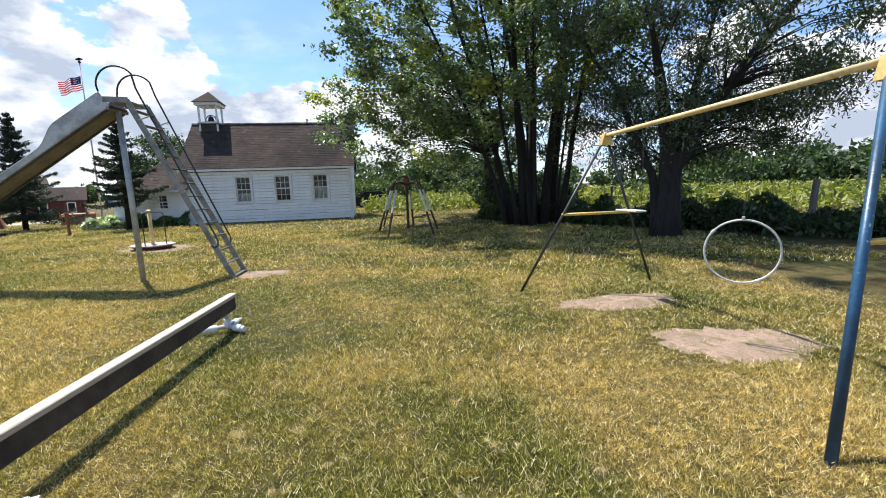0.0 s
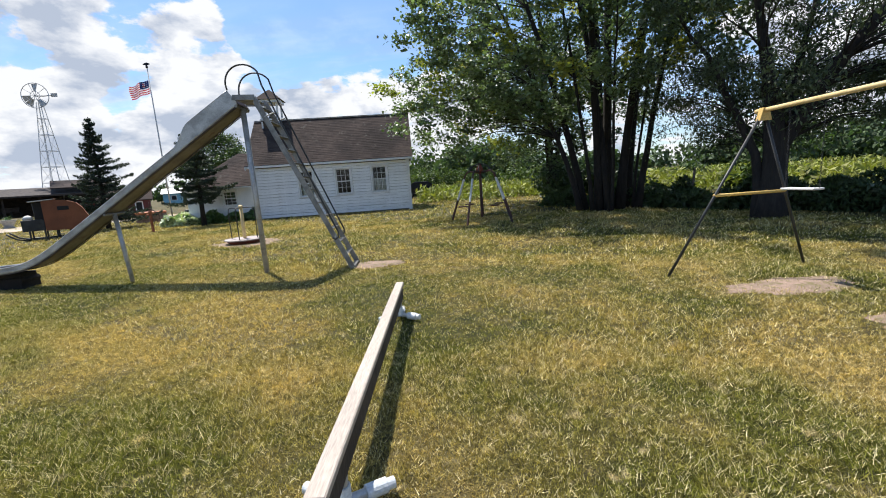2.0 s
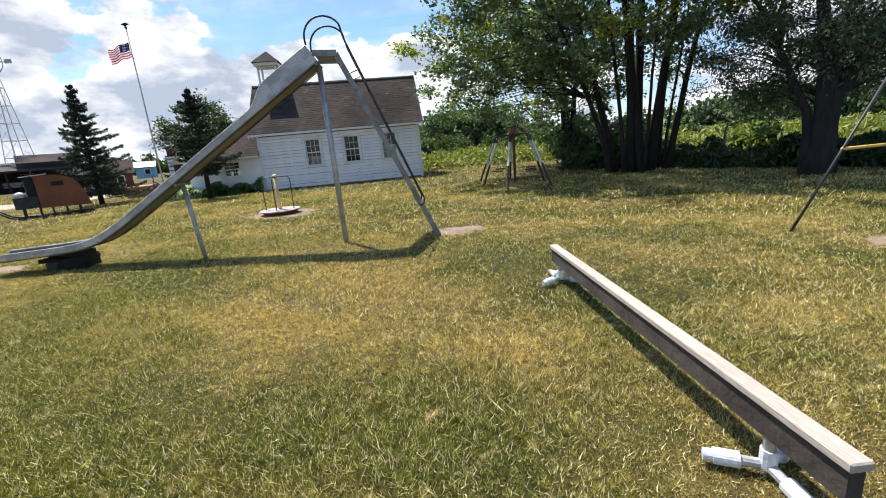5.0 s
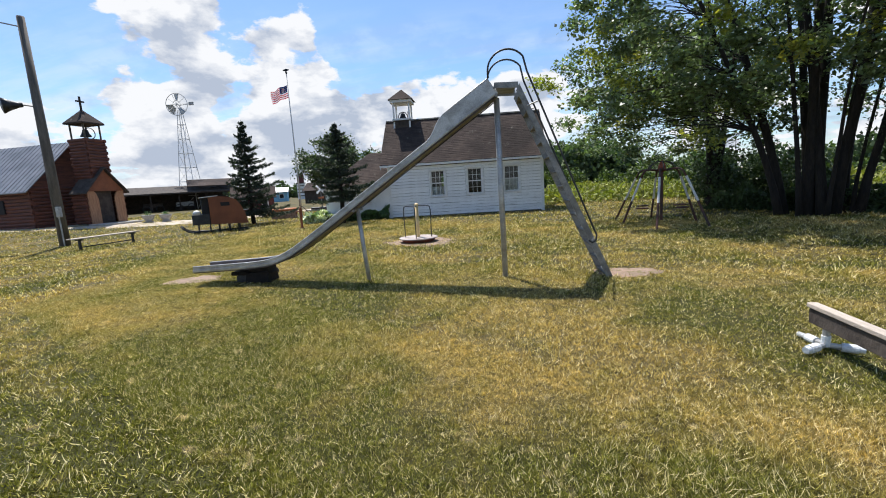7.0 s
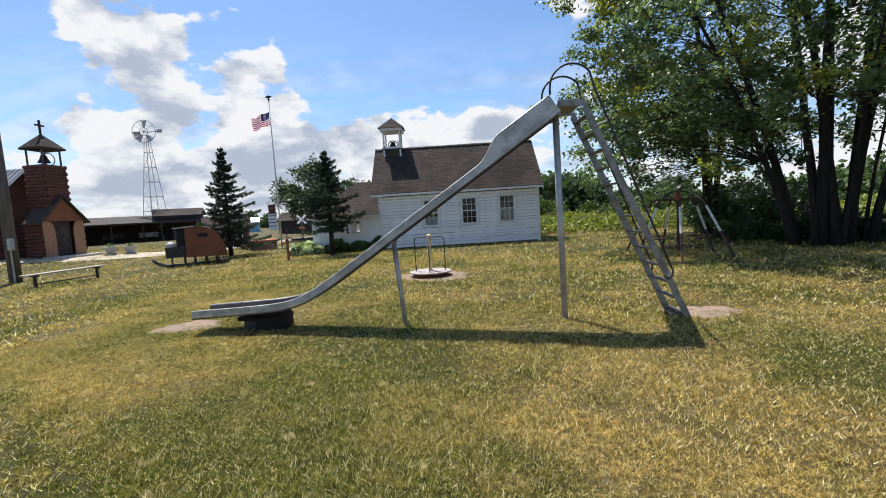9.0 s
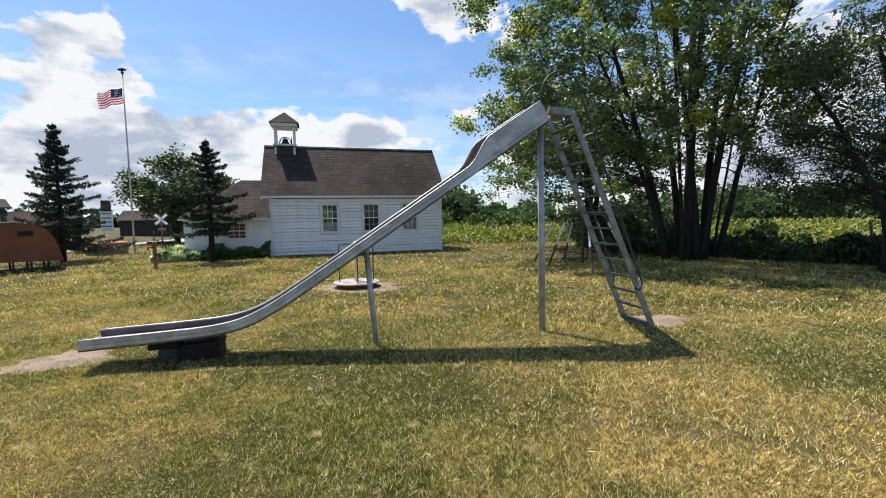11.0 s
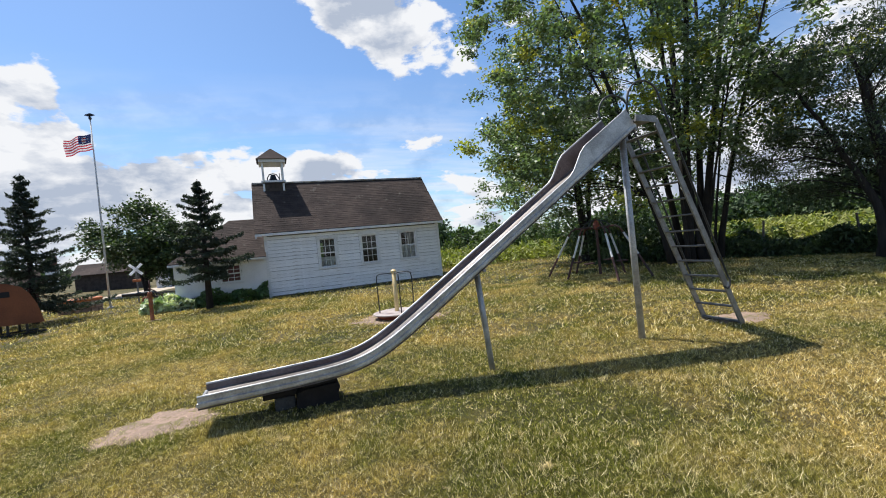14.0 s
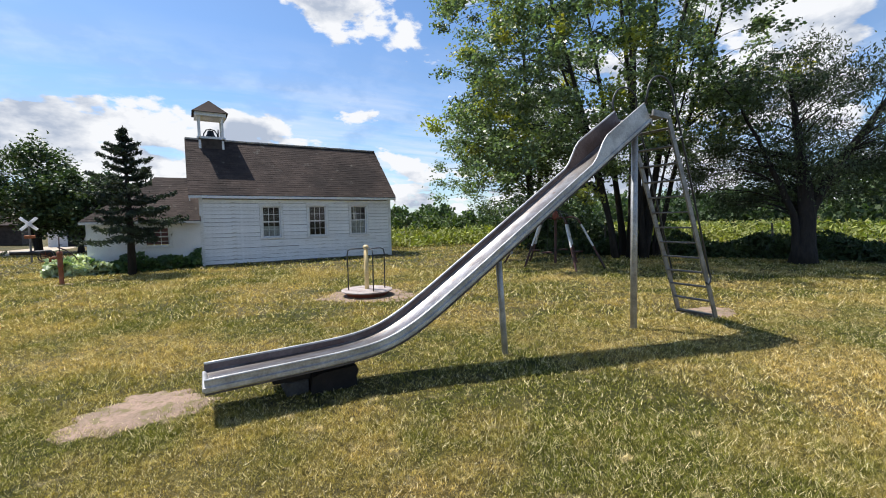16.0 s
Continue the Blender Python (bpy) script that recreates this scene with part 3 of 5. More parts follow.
part("frieze_board", Buf().box(-.02, -.008, H - .22, L + .02, .028, H - .04, c=.004), "white", school)


def roof_slope(name, x0, x1, v0, z0, v1, z1, parent, seed, course=.14, wide=.3, xr0=None):
    """A roof slope from its eave (v0, z0) to its ridge (v1, z1): a deck and overlapping shingles."""
    rng = random.Random(seed)
    run = Vector((0, v1 - v0, z1 - z0))
    ln = run.length
    d = run / ln
    nrm = Vector((0, -d.z, d.y)) if d.y > 0 else Vector((0, d.z, -d.y))
    deck = Buf()
    e, r = Vector((0, v0, z0)), Vector((0, v1, z1))
    dn = nrm * -.07
    deck.add([Vector((x, 0, 0)) + p for x in (x0, x1) for p in (e, r, r + dn, e + dn)], [(0, 1, 2, 3), (7, 6, 5, 4), (0, 4, 5, 1), (1, 5, 6, 2), (2, 6, 7, 3), (3, 7, 4, 0)])
    if xr0 is not None:
        deck = Buf()
        c0 = [Vector((x0, 0, 0)) + e, Vector((xr0, 0, 0)) + r, Vector((x1, 0, 0)) + r, Vector((x1, 0, 0)) + e]
        deck.add(c0 + [p + dn for p in c0], [(0, 1, 2, 3), (7, 6, 5, 4), (0, 4, 5, 1), (1, 5, 6, 2), (2, 6, 7, 3), (3, 7, 4, 0)])
    deck_ob = part(name, deck, "shingle", parent)
    sh = Buf()
    rows = int(ln / course)
    for i in range(rows):
        a = i * ln / rows
        x = x0 - .015 - rng.uniform(0, wide)
        while x < x1 + .015:
            w = wide * rng.uniform(.8, 1.15)
            left = x0 if xr0 is None else x0 + (xr0 - x0) * (a + course) / ln
            xa, xb = max(x, left - .015), min(x + w - .008, x1 + .015)
            if xb - xa > .03:
                t = rng.uniform(.006, .013)
                lo = e + d * (a - rng.uniform(0, .012)) + nrm * t
                hi = e + d * min(a + course * 1.1, ln) + nrm * .003
                o = nrm * -(t + .004)
                sh.add([Vector((xa, 0, 0)) + lo, Vector((xb, 0, 0)) + lo, Vector((xb, 0, 0)) + hi, Vector((xa, 0, 0)) + hi, Vector((xa, 0, 0)) + lo + o, Vector((xb, 0, 0)) + lo + o],
                       [(0, 1, 2, 3), (4, 5, 1, 0)])
            x += w
    part("shingles", sh, "shingle", deck_ob, kind="stuff")
    return deck_ob


EV, EZ = -.22, 2.80
roof_slope("roof_front", -.36, L + .22, EV, EZ, RV, RZ, school, 11)
roof_slope("roof_back", -.36, L + .22, 2 * RV - EV, EZ, RV, RZ, school, 12, .4, .6)
rc = Buf()
x = -.36
while x < L + .2:
    rc.box(x, RV - .1, RZ - .05, min(x + .3, L + .22), RV + .1, RZ + .02 + random.uniform(0, .012), c=.008)
    x += .305
part("ridge_cap", rc, "ridge", school)
part("fascia", Buf().box(-.36, EV - .01, EZ - .13, L + .22, EV + .02, EZ - .025, c=.004), "white", school)
part("soffit", Buf().box(-.3, EV + .02, EZ - .11, L + .16, .03, EZ - .085), "white", school)
# rake boards
for x, w in ((-.345, .035), (L + .17, .035)):
    for v in (EV, 2 * RV - EV):
        rb = Buf()
        e, r = Vector((x, v, EZ - .07)), Vector((x, RV, RZ - .07))
        dz = Vector((0, 0, -.16))
        ww = Vector((w, 0, 0))
        rb.add([e, r, r + dz, e + dz, e + ww, r + ww, r + dz + ww, e + dz + ww], [(0, 1, 2, 3), (7, 6, 5, 4), (0, 4, 5, 1), (1, 5, 6, 2), (2, 6, 7, 3), (3, 7, 4, 0)])
        part("rake_board", rb, "white", school)


def sash_window(x0, z0, x1, z1, parent, cols=4, curtain=0):
    """A double-hung window: casing, sill, two sashes with muntins, panes and a curtain behind."""
    win = part("window", Buf().box(x0 - .1, -.03, z0, x0, .03, z1, c=.006).box(x1, -.03, z0, x1 + .1, .03, z1, c=.006).box(x0 - .13, -.04, z1, x1 + .13, .03, z1 + .13, c=.006)
               .box(x0 - .005, .03, z0, x0 + .001, .17, z1).box(x1 - .001, .03, z0, x1 + .005, .17, z1), "white", parent, "white wooden window casing")
    part("window_sill", Buf().box(x0 - .14, -.07, z0 - .05, x1 + .14, .05, z0, c=.008), "white", win)
    zm = (z0 + z1) / 2
    for k, (a, c, y) in enumerate(((z0, zm + .02, .08), (zm - .02, z1, .05))):
        s = Buf()
        s.box(x0, y, a, x0 + .045, y + .03, c).box(x1 - .045, y, a, x1, y + .03, c).box(x0 + .045, y, a, x1 - .045, y + .03, a + .05).box(x0 + .045, y, c - .04, x1 - .045, y + .03, c)
        for q in range(1, cols):
            xx = x0 + .045 + (x1 - x0 - .09) * q / cols
            s.box(xx - .009, y + .004, a + .05, xx + .009, y + .026, c - .04)
        mid = (a + c) / 2
        s.box(x0 + .045, y + .005, mid - .009, x1 - .045, y + .025, mid + .009)
        part("sash", s, "white", win)
        pane = part("pane", Buf().box(x0 + .04, y + .012, a + .04, x1 - .04, y + .017, c - .03), "glass", win)
        pane.visible_shadow = False
    if curtain:
        cb = Buf()
        rng = random.Random(int(x0 * 50))
        n = 28
        top = z0 + (z1 - z0) * curtain
        vs = [(x0 + (x1 - x0) * i / n, .24 + .02 * math.sin(i * 1.9) + rng.uniform(0, .01), z) for z in (z0, top) for i in range(n + 1)]
        cb.add(vs, [(i, i + 1, i + n + 2, i + n + 1) for i in range(n)])
        part("curtain", cb, "curtain", win, "pale lace curtain")
    return win


sash_window(*WINS[0], school, 3, .36)
sash_window(*WINS[1], school, 3, .0)
sash_window(*WINS[2], school, 3, .52)

# belfry
bu, bv = .63, RV
belfry = thing("belfry", "white four-post wooden belfry on the roof ridge", "belfry", SCHOOL @ Matrix.Translation((bu, bv, 0)))
for sx in (-.44, .44):
    for sy in (-.44, .44):
        part("post", Buf().box(sx - .045, sy - .045, 4.72, sx + .045, sy + .045, 6.32, c=.008), "white", belfry)
deck = Buf()
for s in (-.44, .44):
    deck.box(-.55, s - .03, 5.34, .55, s + .03, 5.44, c=.006).box(s - .03, -.55, 5.36, s + .03, .55, 5.43, c=.006)
part("deck_rail", deck, "white", belfry)
part("deck", Buf().box(-.5, -.5, 5.28, .5, .5, 5.335), "darkwood", belfry)
part("skirt", Buf().box(-.42, -.47, 4.6, .42, -.445, 5.3).box(-.42, .445, 4.6, .42, .47, 5.3).box(-.47, -.42, 4.8, -.445, .42, 5.3).box(.445, -.42, 4.8, .47, .42, 5.3), "darkwood", belfry, "dark boarded skirt under the bell deck")
part("eave_trim", Buf().box(-.6, -.6, 6.28, .6, .6, 6.44, c=.01), "white", belfry)
part("belfry_roof", Buf().add([(-.69, -.69, 6.44), (.69, -.69, 6.44), (.69, .69, 6.44), (-.69, .69, 6.44), (-.03, 0, 7.06), (.03, 0, 7.06)], [(0, 1, 5, 4), (1, 2, 5), (2, 3, 4, 5), (3, 0, 4), (3, 2, 1, 0)]), "shingle", belfry)
bell = thing("school_bell", "dark cast-iron school bell in its yoke", "bell", SCHOOL @ Matrix.Translation((bu, bv, 5.335)))
part("bell_body", Buf().lathe([(.24, .12), (.235, .15), (.2, .19), (.15, .27), (.125, .38), (.1, .43), (.03, .45)], 20), "black", bell, smooth=True)
part("yoke", Buf().tube([(-.3, 0, 0), (-.26, 0, .3), (-.16, 0, .46), (0, 0, .5), (.16, 0, .46), (.26, 0, .3), (.3, 0, 0)], .025, 8), "black", bell, smooth=True)
part("wheel", Buf().tube([(.3, .22 * math.cos(a), .3 + .22 * math.sin(a)) for a in (2 * math.pi * k / 16 for k in range(17))], .014, 6), "black", bell)

# annex
AX = -3.5
awin = [(-1.83, .86, -1.05, 1.58)]
wall_with_holes("annex_wall", 3.5, 1.98, awin, "stucco", school, 0.0, .14, AX)
part("annex_side_wall", Buf().prism([(.14, 0), (4.4, 0), (4.4, 1.9), (.14, 1.9)], 0, .12), "stucco", school).matrix_local = Matrix(((0, 1, 0, AX), (1, 0, 0, 0), (0, 0, 1, 0), (0, 0, 0, 1)))
part("annex_floor", Buf().box(AX + .12, .14, .0, 0, 4.3, .05), "darkwood", school)
roof_slope("annex_roof_front", AX - .15, -.005, -.24, 1.82, 2.3, 3.66, school, 13, xr0=-1.5)
roof_slope("annex_roof_back", AX - .15, -.005, 4.84, 1.82, 2.3, 3.66, school, 14, .4, .6, -1.5)
hx, hy = AX - .15, (-.24, 4.84)
part("annex_hip", Buf().add([(hx, hy[0], 1.82), (hx, hy[1], 1.82), (-1.5, 2.3, 3.66), (hx + .1, hy[0], 1.75), (hx + .1, hy[1], 1.75), (-1.45, 2.3, 3.58)], [(0, 2, 1), (3, 4, 5), (0, 1, 4, 3), (1, 2, 5, 4), (2, 0, 3, 5)]), "shingle", school)
sash_window(*awin[0], school, 3)
# a sloped stub wall between annex eave and main corner
part("annex_fascia", Buf().box(AX - .15, -.25, 1.71, -.02, -.22, 1.80, c=.004), "white", school)


# ---- slide ----
SLIDE = pose(-5.31, 8.30, 0, 0, 0, 4.6)
slide = thing("playground_slide", "tall old galvanised steel playground slide with ladder", "slide", SLIDE)


def bed_z(u):
    base, line, k = .355 + .03 * (u + 5.5), 2.925 + .664 * (u + .05), .11
    return base + k * math.log(1 + math.exp((line - base) / k))


us = [-.02 - 5.44 * i / 60 for i in range(61)]
HW = .23


def rim(u):
    """How high the side walls stand above the bed, square to it."""
    f = min(max((u + 1.12) / .40, 0), 1)
    return .072 + .175 * f * f * (3 - 2 * f)


def off_bed(u, v, h):
    """A point of the chute h above its bed, measured square to the slope."""
    g = (bed_z(u + .02) - bed_z(u - .02)) / .04
    k = math.sqrt(1 + g * g)
    return (u - h * g / k, v, bed_z(u) + h / k)


def strip(prof):
    """A sheet along the slide from a profile(u) that gives (v, h) points, h above the bed."""
    rows = [[off_bed(u, v, h) for v, h in prof(u)] for u in us]
    n = len(rows[0])
    return Buf().add([p for r in rows for p in r], [(i * n + k, i * n + k + 1, (i + 1) * n + k + 1, (i + 1) * n + k) for i in range(len(rows) - 1) for k in range(n - 1)])


part("bed", strip(lambda u: [(-HW + .012, .02), (-HW + .04, .006), (0, 0), (HW - .04, .006), (HW - .012, .02)]), "bed", slide, "worn polished steel sliding bed", smooth=True)
part("underside", strip(lambda u: [(-HW + .02, -.02), (HW - .02, -.02)]), "underside", slide, "tan stained steel underside")
for s in (-1, 1):
    # the +v inner wall is dark brown, the -v one plain galvanised
    part("inner_wall", strip(lambda u: [(s * (HW - .013), .018), (s * (HW - .006), rim(u))]), "brownsheet" if s > 0 else "galv", slide, "dark brown inner side of the trough" if s > 0 else "")
    part("side_wall", strip(lambda u: [(s * (HW + .014), rim(u)), (s * (HW + .012), .030), (s * (HW + .030), .024), (s * (HW + .030), -.006), (s * (HW + .020), -.018)]), "galv", slide)
    # dark brown line along the lower edge of each side
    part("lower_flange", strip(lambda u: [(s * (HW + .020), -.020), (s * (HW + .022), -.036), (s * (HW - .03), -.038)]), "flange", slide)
    part("rim_roll", Buf().tube([off_bed(u, s * (HW + .004), rim(u) + .006) for u in us], .014, 6), "galv", slide, smooth=True)
part("end_lip", Buf().tube([(-5.46, -HW, bed_z(-5.46)), (-5.46, HW, bed_z(-5.46))], .02, 8), "galv", slide)
part("post", Buf().tube([(0.0, .0, -.05), (-.03, 0, 2.9)], .046, 14), "galv", slide, smooth=True)
part("post", Buf().tube([(-2.36, -.0, -.05), (-2.46, 0, bed_z(-2.46) - .05)], .036, 12), "galv", slide, smooth=True)
part("cross_bar", Buf().tube([(-.04, -.27, 2.9), (-.04, .27, 2.9)], .025, 8), "steelgrey", slide)
part("cross_bar", Buf().tube([(-2.46, -.25, bed_z(-2.46) - .06), (-2.46, .25, bed_z(-2.46) - .06)], .022, 8), "steelgrey", slide)
part("platform", Buf().box(-.04, -.24, 3.0, .26, .24, 3.03, c=.006), "steelgrey", slide)
foot, head = Vector((1.62, 0, 0)), Vector((.28, 0, 3.0))
for s in (-1, 1):
    # channel stringer, bent level at the platform
    b = Buf()
    a, c = foot.copy(), head.copy()
    dirn = (c - a).normalized()
    nr = Vector((dirn.z, 0, -dirn.x))
    y0, y1 = s * .30 - .012, s * .30 + .012
    pts = [a - nr * .043, a + nr * .043, c + nr * .043 + dirn * .02, c - nr * .043 - dirn * .05]
    b.prism([(p.x, p.z) for p in pts], y0, y1)
    b.prism([(.30, 2.975), (.29, 3.06), (-.06, 3.075), (-.08, 2.99)], y0, y1)
    part("ladder_rail", b, "steelgrey", slide)
    loop = [(-.15, s * .25, 3.16), (-.155, s * .262, 3.22)]
    loop += [(.14 - .295 * math.cos(a), s * .275, 3.25 + .295 * math.sin(a)) for a in (radians(12 * k) for k in range(13))]
    for f in [i / 10 for i in range(11)]:
        loop.append((.43 + .95 * f, s * .30, 3.20 - 2.42 * f))
    loop += [(1.42, s * .31, .68), (1.41, s * .31, .60), (1.36, s * .31, .56), (1.30, s * .305, .60)]
    part("handrail", Buf().tube(loop, .0145, 8), "blackpipe", slide, smooth=True)
    for f in (.2, .9):
        p = foot.lerp(head, f)
        part("rail_bracket", Buf().tube([(p.x, s * .31, p.z), (p.x + (.17 if f > .5 else .03), s * .31, p.z + .06)], .012, 6), "galv", slide)
for i in range(13):
    p = foot.lerp(head, (i + .2) / 12.8)
    part("rung", Buf().box(p.x - .045, -.289, p.z - .012, p.x + .045, .289, p.z + .012, c=.008), "tread", slide)
# props under the slide's end, their colours darkened to stand for its shade
blk = thing("support_block", "weathered block and plank, coloured dark for shade, propping up the slide's end", "block", SLIDE @ pose(-4.73, .12, 0))
part("block_body", Buf().box(-.10, -.12, 0, .10, .26, .20, c=.012), "blockgrey", blk)
part("plank", Buf().box(-.21, -.10, .20, .12, .30, .262, c=.01), "blackwood", blk)
part("wedge", Buf().box(-.09, -.02, .262, .10, .24, .342, c=.008), "blackwood", blk)
log = thing("prop_log", "short log, coloured black for shade, wedged under the slide's curve", "log", SLIDE @ pose(-4.40, .14, 0))
part("log_body", Buf().prism([(-.21, 0), (.19, 0), (.21, .05), (.20, .16), (.225, .22), (.20, .27), (.14, .262), (-.12, .25), (-.20, .23), (-.225, .12)], -.19, .19), "blackwood", log)
part("packing_board", Buf().box(-.16, -.16, .262, .20, .16, .345, c=.012), "blackwood", log)

# ---- merry-go-round ----
mgr = thing("merry_go_round", "small round platform roundabout with yellow post", "roundabout", pose(-8.0, 13.1, 0))
part("platform", Buf().lathe([(.1, .11), (.54, .11), (.56, .12), (.56, .14), (.54, .15), (.08, .155)], 32), "plate", mgr, "dusty worn round platform", smooth=False)
part("skirt", Buf().lathe([(.40, .0), (.5, .1), (.1, .1)], 28), "rust", mgr)
part("post", Buf().tube([(0, 0, .0), (0, 0, 1.06)], .048, 14), "cream", mgr, "faded yellow post", smooth=True)
part("cap", Buf().lathe([(.065, 1.05), (.065, 1.10), (.03, 1.13)], 14), "cream", mgr)
for k, a in enumerate((175, 275, 355)):
    c, s = math.cos(radians(a)), math.sin(radians(a))
    part("hand_bar", Buf().tube([(r * c, r * s, z) for r, z in ((.4, .15), (.41, .92), (.39, 1.02), (.33, 1.05), (.05, 1.05))], .014, 8), "blackpipe", mgr, smooth=True)

# ---- balance beam ----
beam = thing("balance_beam", "long weathered plank balance beam on pipe feet", "balance beam", pose(-2.46, 2.12, 0, 0, 0, 0.9))
part("plank", Buf().box(-.043, 0, .335, .043, 3.26, .375, c=.006), "beamwood", beam)
part("web", Buf().box(-.03, .012, .2, .03, 3.24, .333, c=.004), "darkwood", beam, "dark upright board under the plank")
for y, way in ((.36, -1), (3.06, 1)):
    ft = part("foot", Buf().tube([(-.19, y - way * .10, .055), (0, y, .06), (.19, y - way * .10, .055)], .024, 10).tube([(0, y, .06), (0, y, .22)], .026, 10).tube([(0, y + way * .34, .03), (0, y, .06)], .024, 10), "galv", beam)
    for s in (-1, 1):
        part("fitting", Buf().tube([(s * .09, y - way * .047, .058), (s * .18, y - way * .095, .056)], .037, 16).tube([(s * .18, y - way * .095, .056), (s * .215, y - way * .113, .055)], .028, 16), "pvc", ft, "white pipe fitting", smooth=False)
    part("fitting", Buf().tube([(0, y, .05), (0, y, .14)], .034, 12), "pvc", ft)
    part("fitting", Buf().tube([(0, y + way * .1, .05), (0, y + way * .22, .042)], .036, 12), "pvc", ft)

# ---- swing set ----
sw = thing("swing_set", "old pipe swing set with yellow top bar", "swing set", Matrix())
A0, A1 = Vector((2.12, 6.32, 2.06)), Vector((2.50, 3.23, 2.13))
along = (A1 - A0).normalized()
part("top_bar", Buf().tube([A0 - along * .12, A1 + along * .35], .027, 14), "cream", sw, "faded yellow top bar", smooth=True)
frames = [(A0, (.92, 6.28, 0), (2.92, 6.50, 0), "blackpipe", "blackpipe"), (A1, (1.57, 2.50, 0), (3.45, 2.75, 0), "blue", "blue")]
for top, f1, f2, m1, m2 in frames:
    for f, m in ((f1, m1), (f2, m2)):
        f = Vector(f)
        part("leg", Buf().tube([f - Vector((0, 0, .05)), f.lerp(top, .97)], .027 if m == "blue" else .0175, 12), m, sw, smooth=True)
    p, q = Vector(f1).lerp(top, .50), Vector(f2).lerp(top, .50)
    part("brace", Buf().tube([p, q], .02, 10), "yellow", sw, "yellow cross brace", smooth=True)
    b = Buf()
    hood = [(-.085, -.125), (.085, -.125), (.038, .03), (-.038, .03)]
    b.prism(hood, -.034, .034)
    ob = part("corner_bracket", b, "yellow", sw, "yellow pressed corner bracket")
    ob.matrix_local = Matrix.Translation(top) @ pose(0, 0, 0, 0, 0, 8)


def chain(top, bottom, name="chain"):
    """A hanging chain of flat oval links, each turned a quarter from the next."""
    top, bottom = Vector(top), Vector(bottom)
    n = max(4, int((top - bottom).length / .045))
    b = Buf()
    for i in range(n):
        p = top.lerp(bottom, (i + .5) / n)
        s = Vector((.010, 0, 0)) if i % 2 else Vector((0, .010, 0))
        b.tube([p + Vector((0, 0, .026)), p + s, p - Vector((0, 0, .026)), p - s, p + Vector((0, 0, .026))], .0022, 4, False)
    return b


def on_bar(f, z):
    p = A0.lerp(A1, f)
    return Vector((p.x, p.y, z))


seat = thing("plank_swing", "pale plank swing hanging on two chains", "swing", Matrix())
c0, c1 = on_bar(.115, 1.09), on_bar(.25, 1.09)
ax = (c1 - c0).normalized()
sm = Matrix.Translation((c0 + c1) / 2) @ pose(0, 0, 0, 0, 0, math.degrees(math.atan2(ax.y, ax.x)))
b = Buf().box(-.21, -.07, -.011, .21, .07, .011, c=.005)
part("seat", b, "ringwhite", seat).matrix_local = sm
for f, c in ((.115, c0), (.25, c1)):
    part("chain", chain(on_bar(f, 2.03), c + Vector((0, 0, .01))), "blackpipe", seat)
ring = thing("hanging_ring", "large scuffed white pipe ring hung from a chain", "ring", Matrix())
rp = on_bar(.71, .81) + Vector((-.03, .02, 0))
rm = Matrix.Translation(rp) @ pose(0, 0, 0, 0, 0, -38)
rb = Buf().tube([(.275 * math.sin(a), 0, .275 * math.cos(a)) for a in (2 * math.pi * k / 40 for k in range(41))], .0085, 8, False)
part("hoop", rb, "ringwhite", ring, smooth=True).matrix_local = rm
part("clamp", Buf().box(-.012, -.012, .265, .012, .012, .305, c=.004), "galv", ring).matrix_local = rm
for deg in (-52, 152):
    a = radians(deg)
    rw = [(.275 * math.sin(q), 0, .275 * math.cos(q)) for q in (a - .06, a, a + .06)]
    part("tape_wrap", Buf().tube(rw, .013, 8), "pvc", ring, "white tape wrapped round the hoop").matrix_local = rm
part("chain", chain(on_bar(.71, 2.08), rp + Vector((0, 0, .30))), "blackpipe", ring)
for f in (.84, .95):
    p = on_bar(f, A0.lerp(A1, f).z - .06)
    solid("swing_hook", Buf().tube([(0, 0, .06), (.0, .0, -.01), (.02, 0, -.035), (0, 0, -.06), (-.02, 0, -.04)], .007, 6), "steelgrey", "bare steel hook under the top bar", "hook", Matrix.Translation(p))

# ---- six-legged climber ----
HUB = Vector((-.78, 15.4, 0))
cl = thing("climbing_frame", "rusty six-legged pipe climbing frame with tyre seats", "climber", Matrix.Translation(HUB))
for fx, fy in ((-.72, -2.0), (1.0, -1.7), (-1.25, .4), (1.25, .1), (-1.2, 2.0), (.2, 2.0)):
    o = Vector((fx, fy, 0)) * .84
    knee = o * .52 + Vector((0, 0, 1.42))
    p_low = o.lerp(knee, .5)
    part("leg", Buf().tube([o + Vector((0, 0, -.03)), p_low], .035, 8), "rustdark", cl)
    part("leg", Buf().tube([p_low, knee], .034, 8), "ringwhite", cl, "white-painted upper leg")
    part("arm", Buf().tube([knee, o * .46 + Vector((0, 0, 1.58)), o * .38 + Vector((0, 0, 1.66)), o * .28 + Vector((0, 0, 1.66)), Vector((o.x * .04, o.y * .04, 1.62))], .03, 8), "rustdark", cl, smooth=True)
part("hub_pole", Buf().tube([(0, 0, .1), (0, 0, 1.9)], .045, 10), "rustdark", cl)
part("hub_cap", Buf().lathe([(.05, 1.58), (.11, 1.62), (.11, 1.74), (.07, 1.84), (.03, 1.92)], 12), "rust", cl, "rusty red hub cap")
for k in range(3):
    a = radians(20 + 60 * k)
    c, sn = math.cos(a), math.sin(a)
    part("hoop", Buf().tube([(.42 * math.cos(q) * c, .42 * math.cos(q) * sn, 1.64 + .26 * math.sin(q)) for q in (math.pi * n / 10 for n in range(11))], .018, 6), "blackpipe", cl, smooth=True)
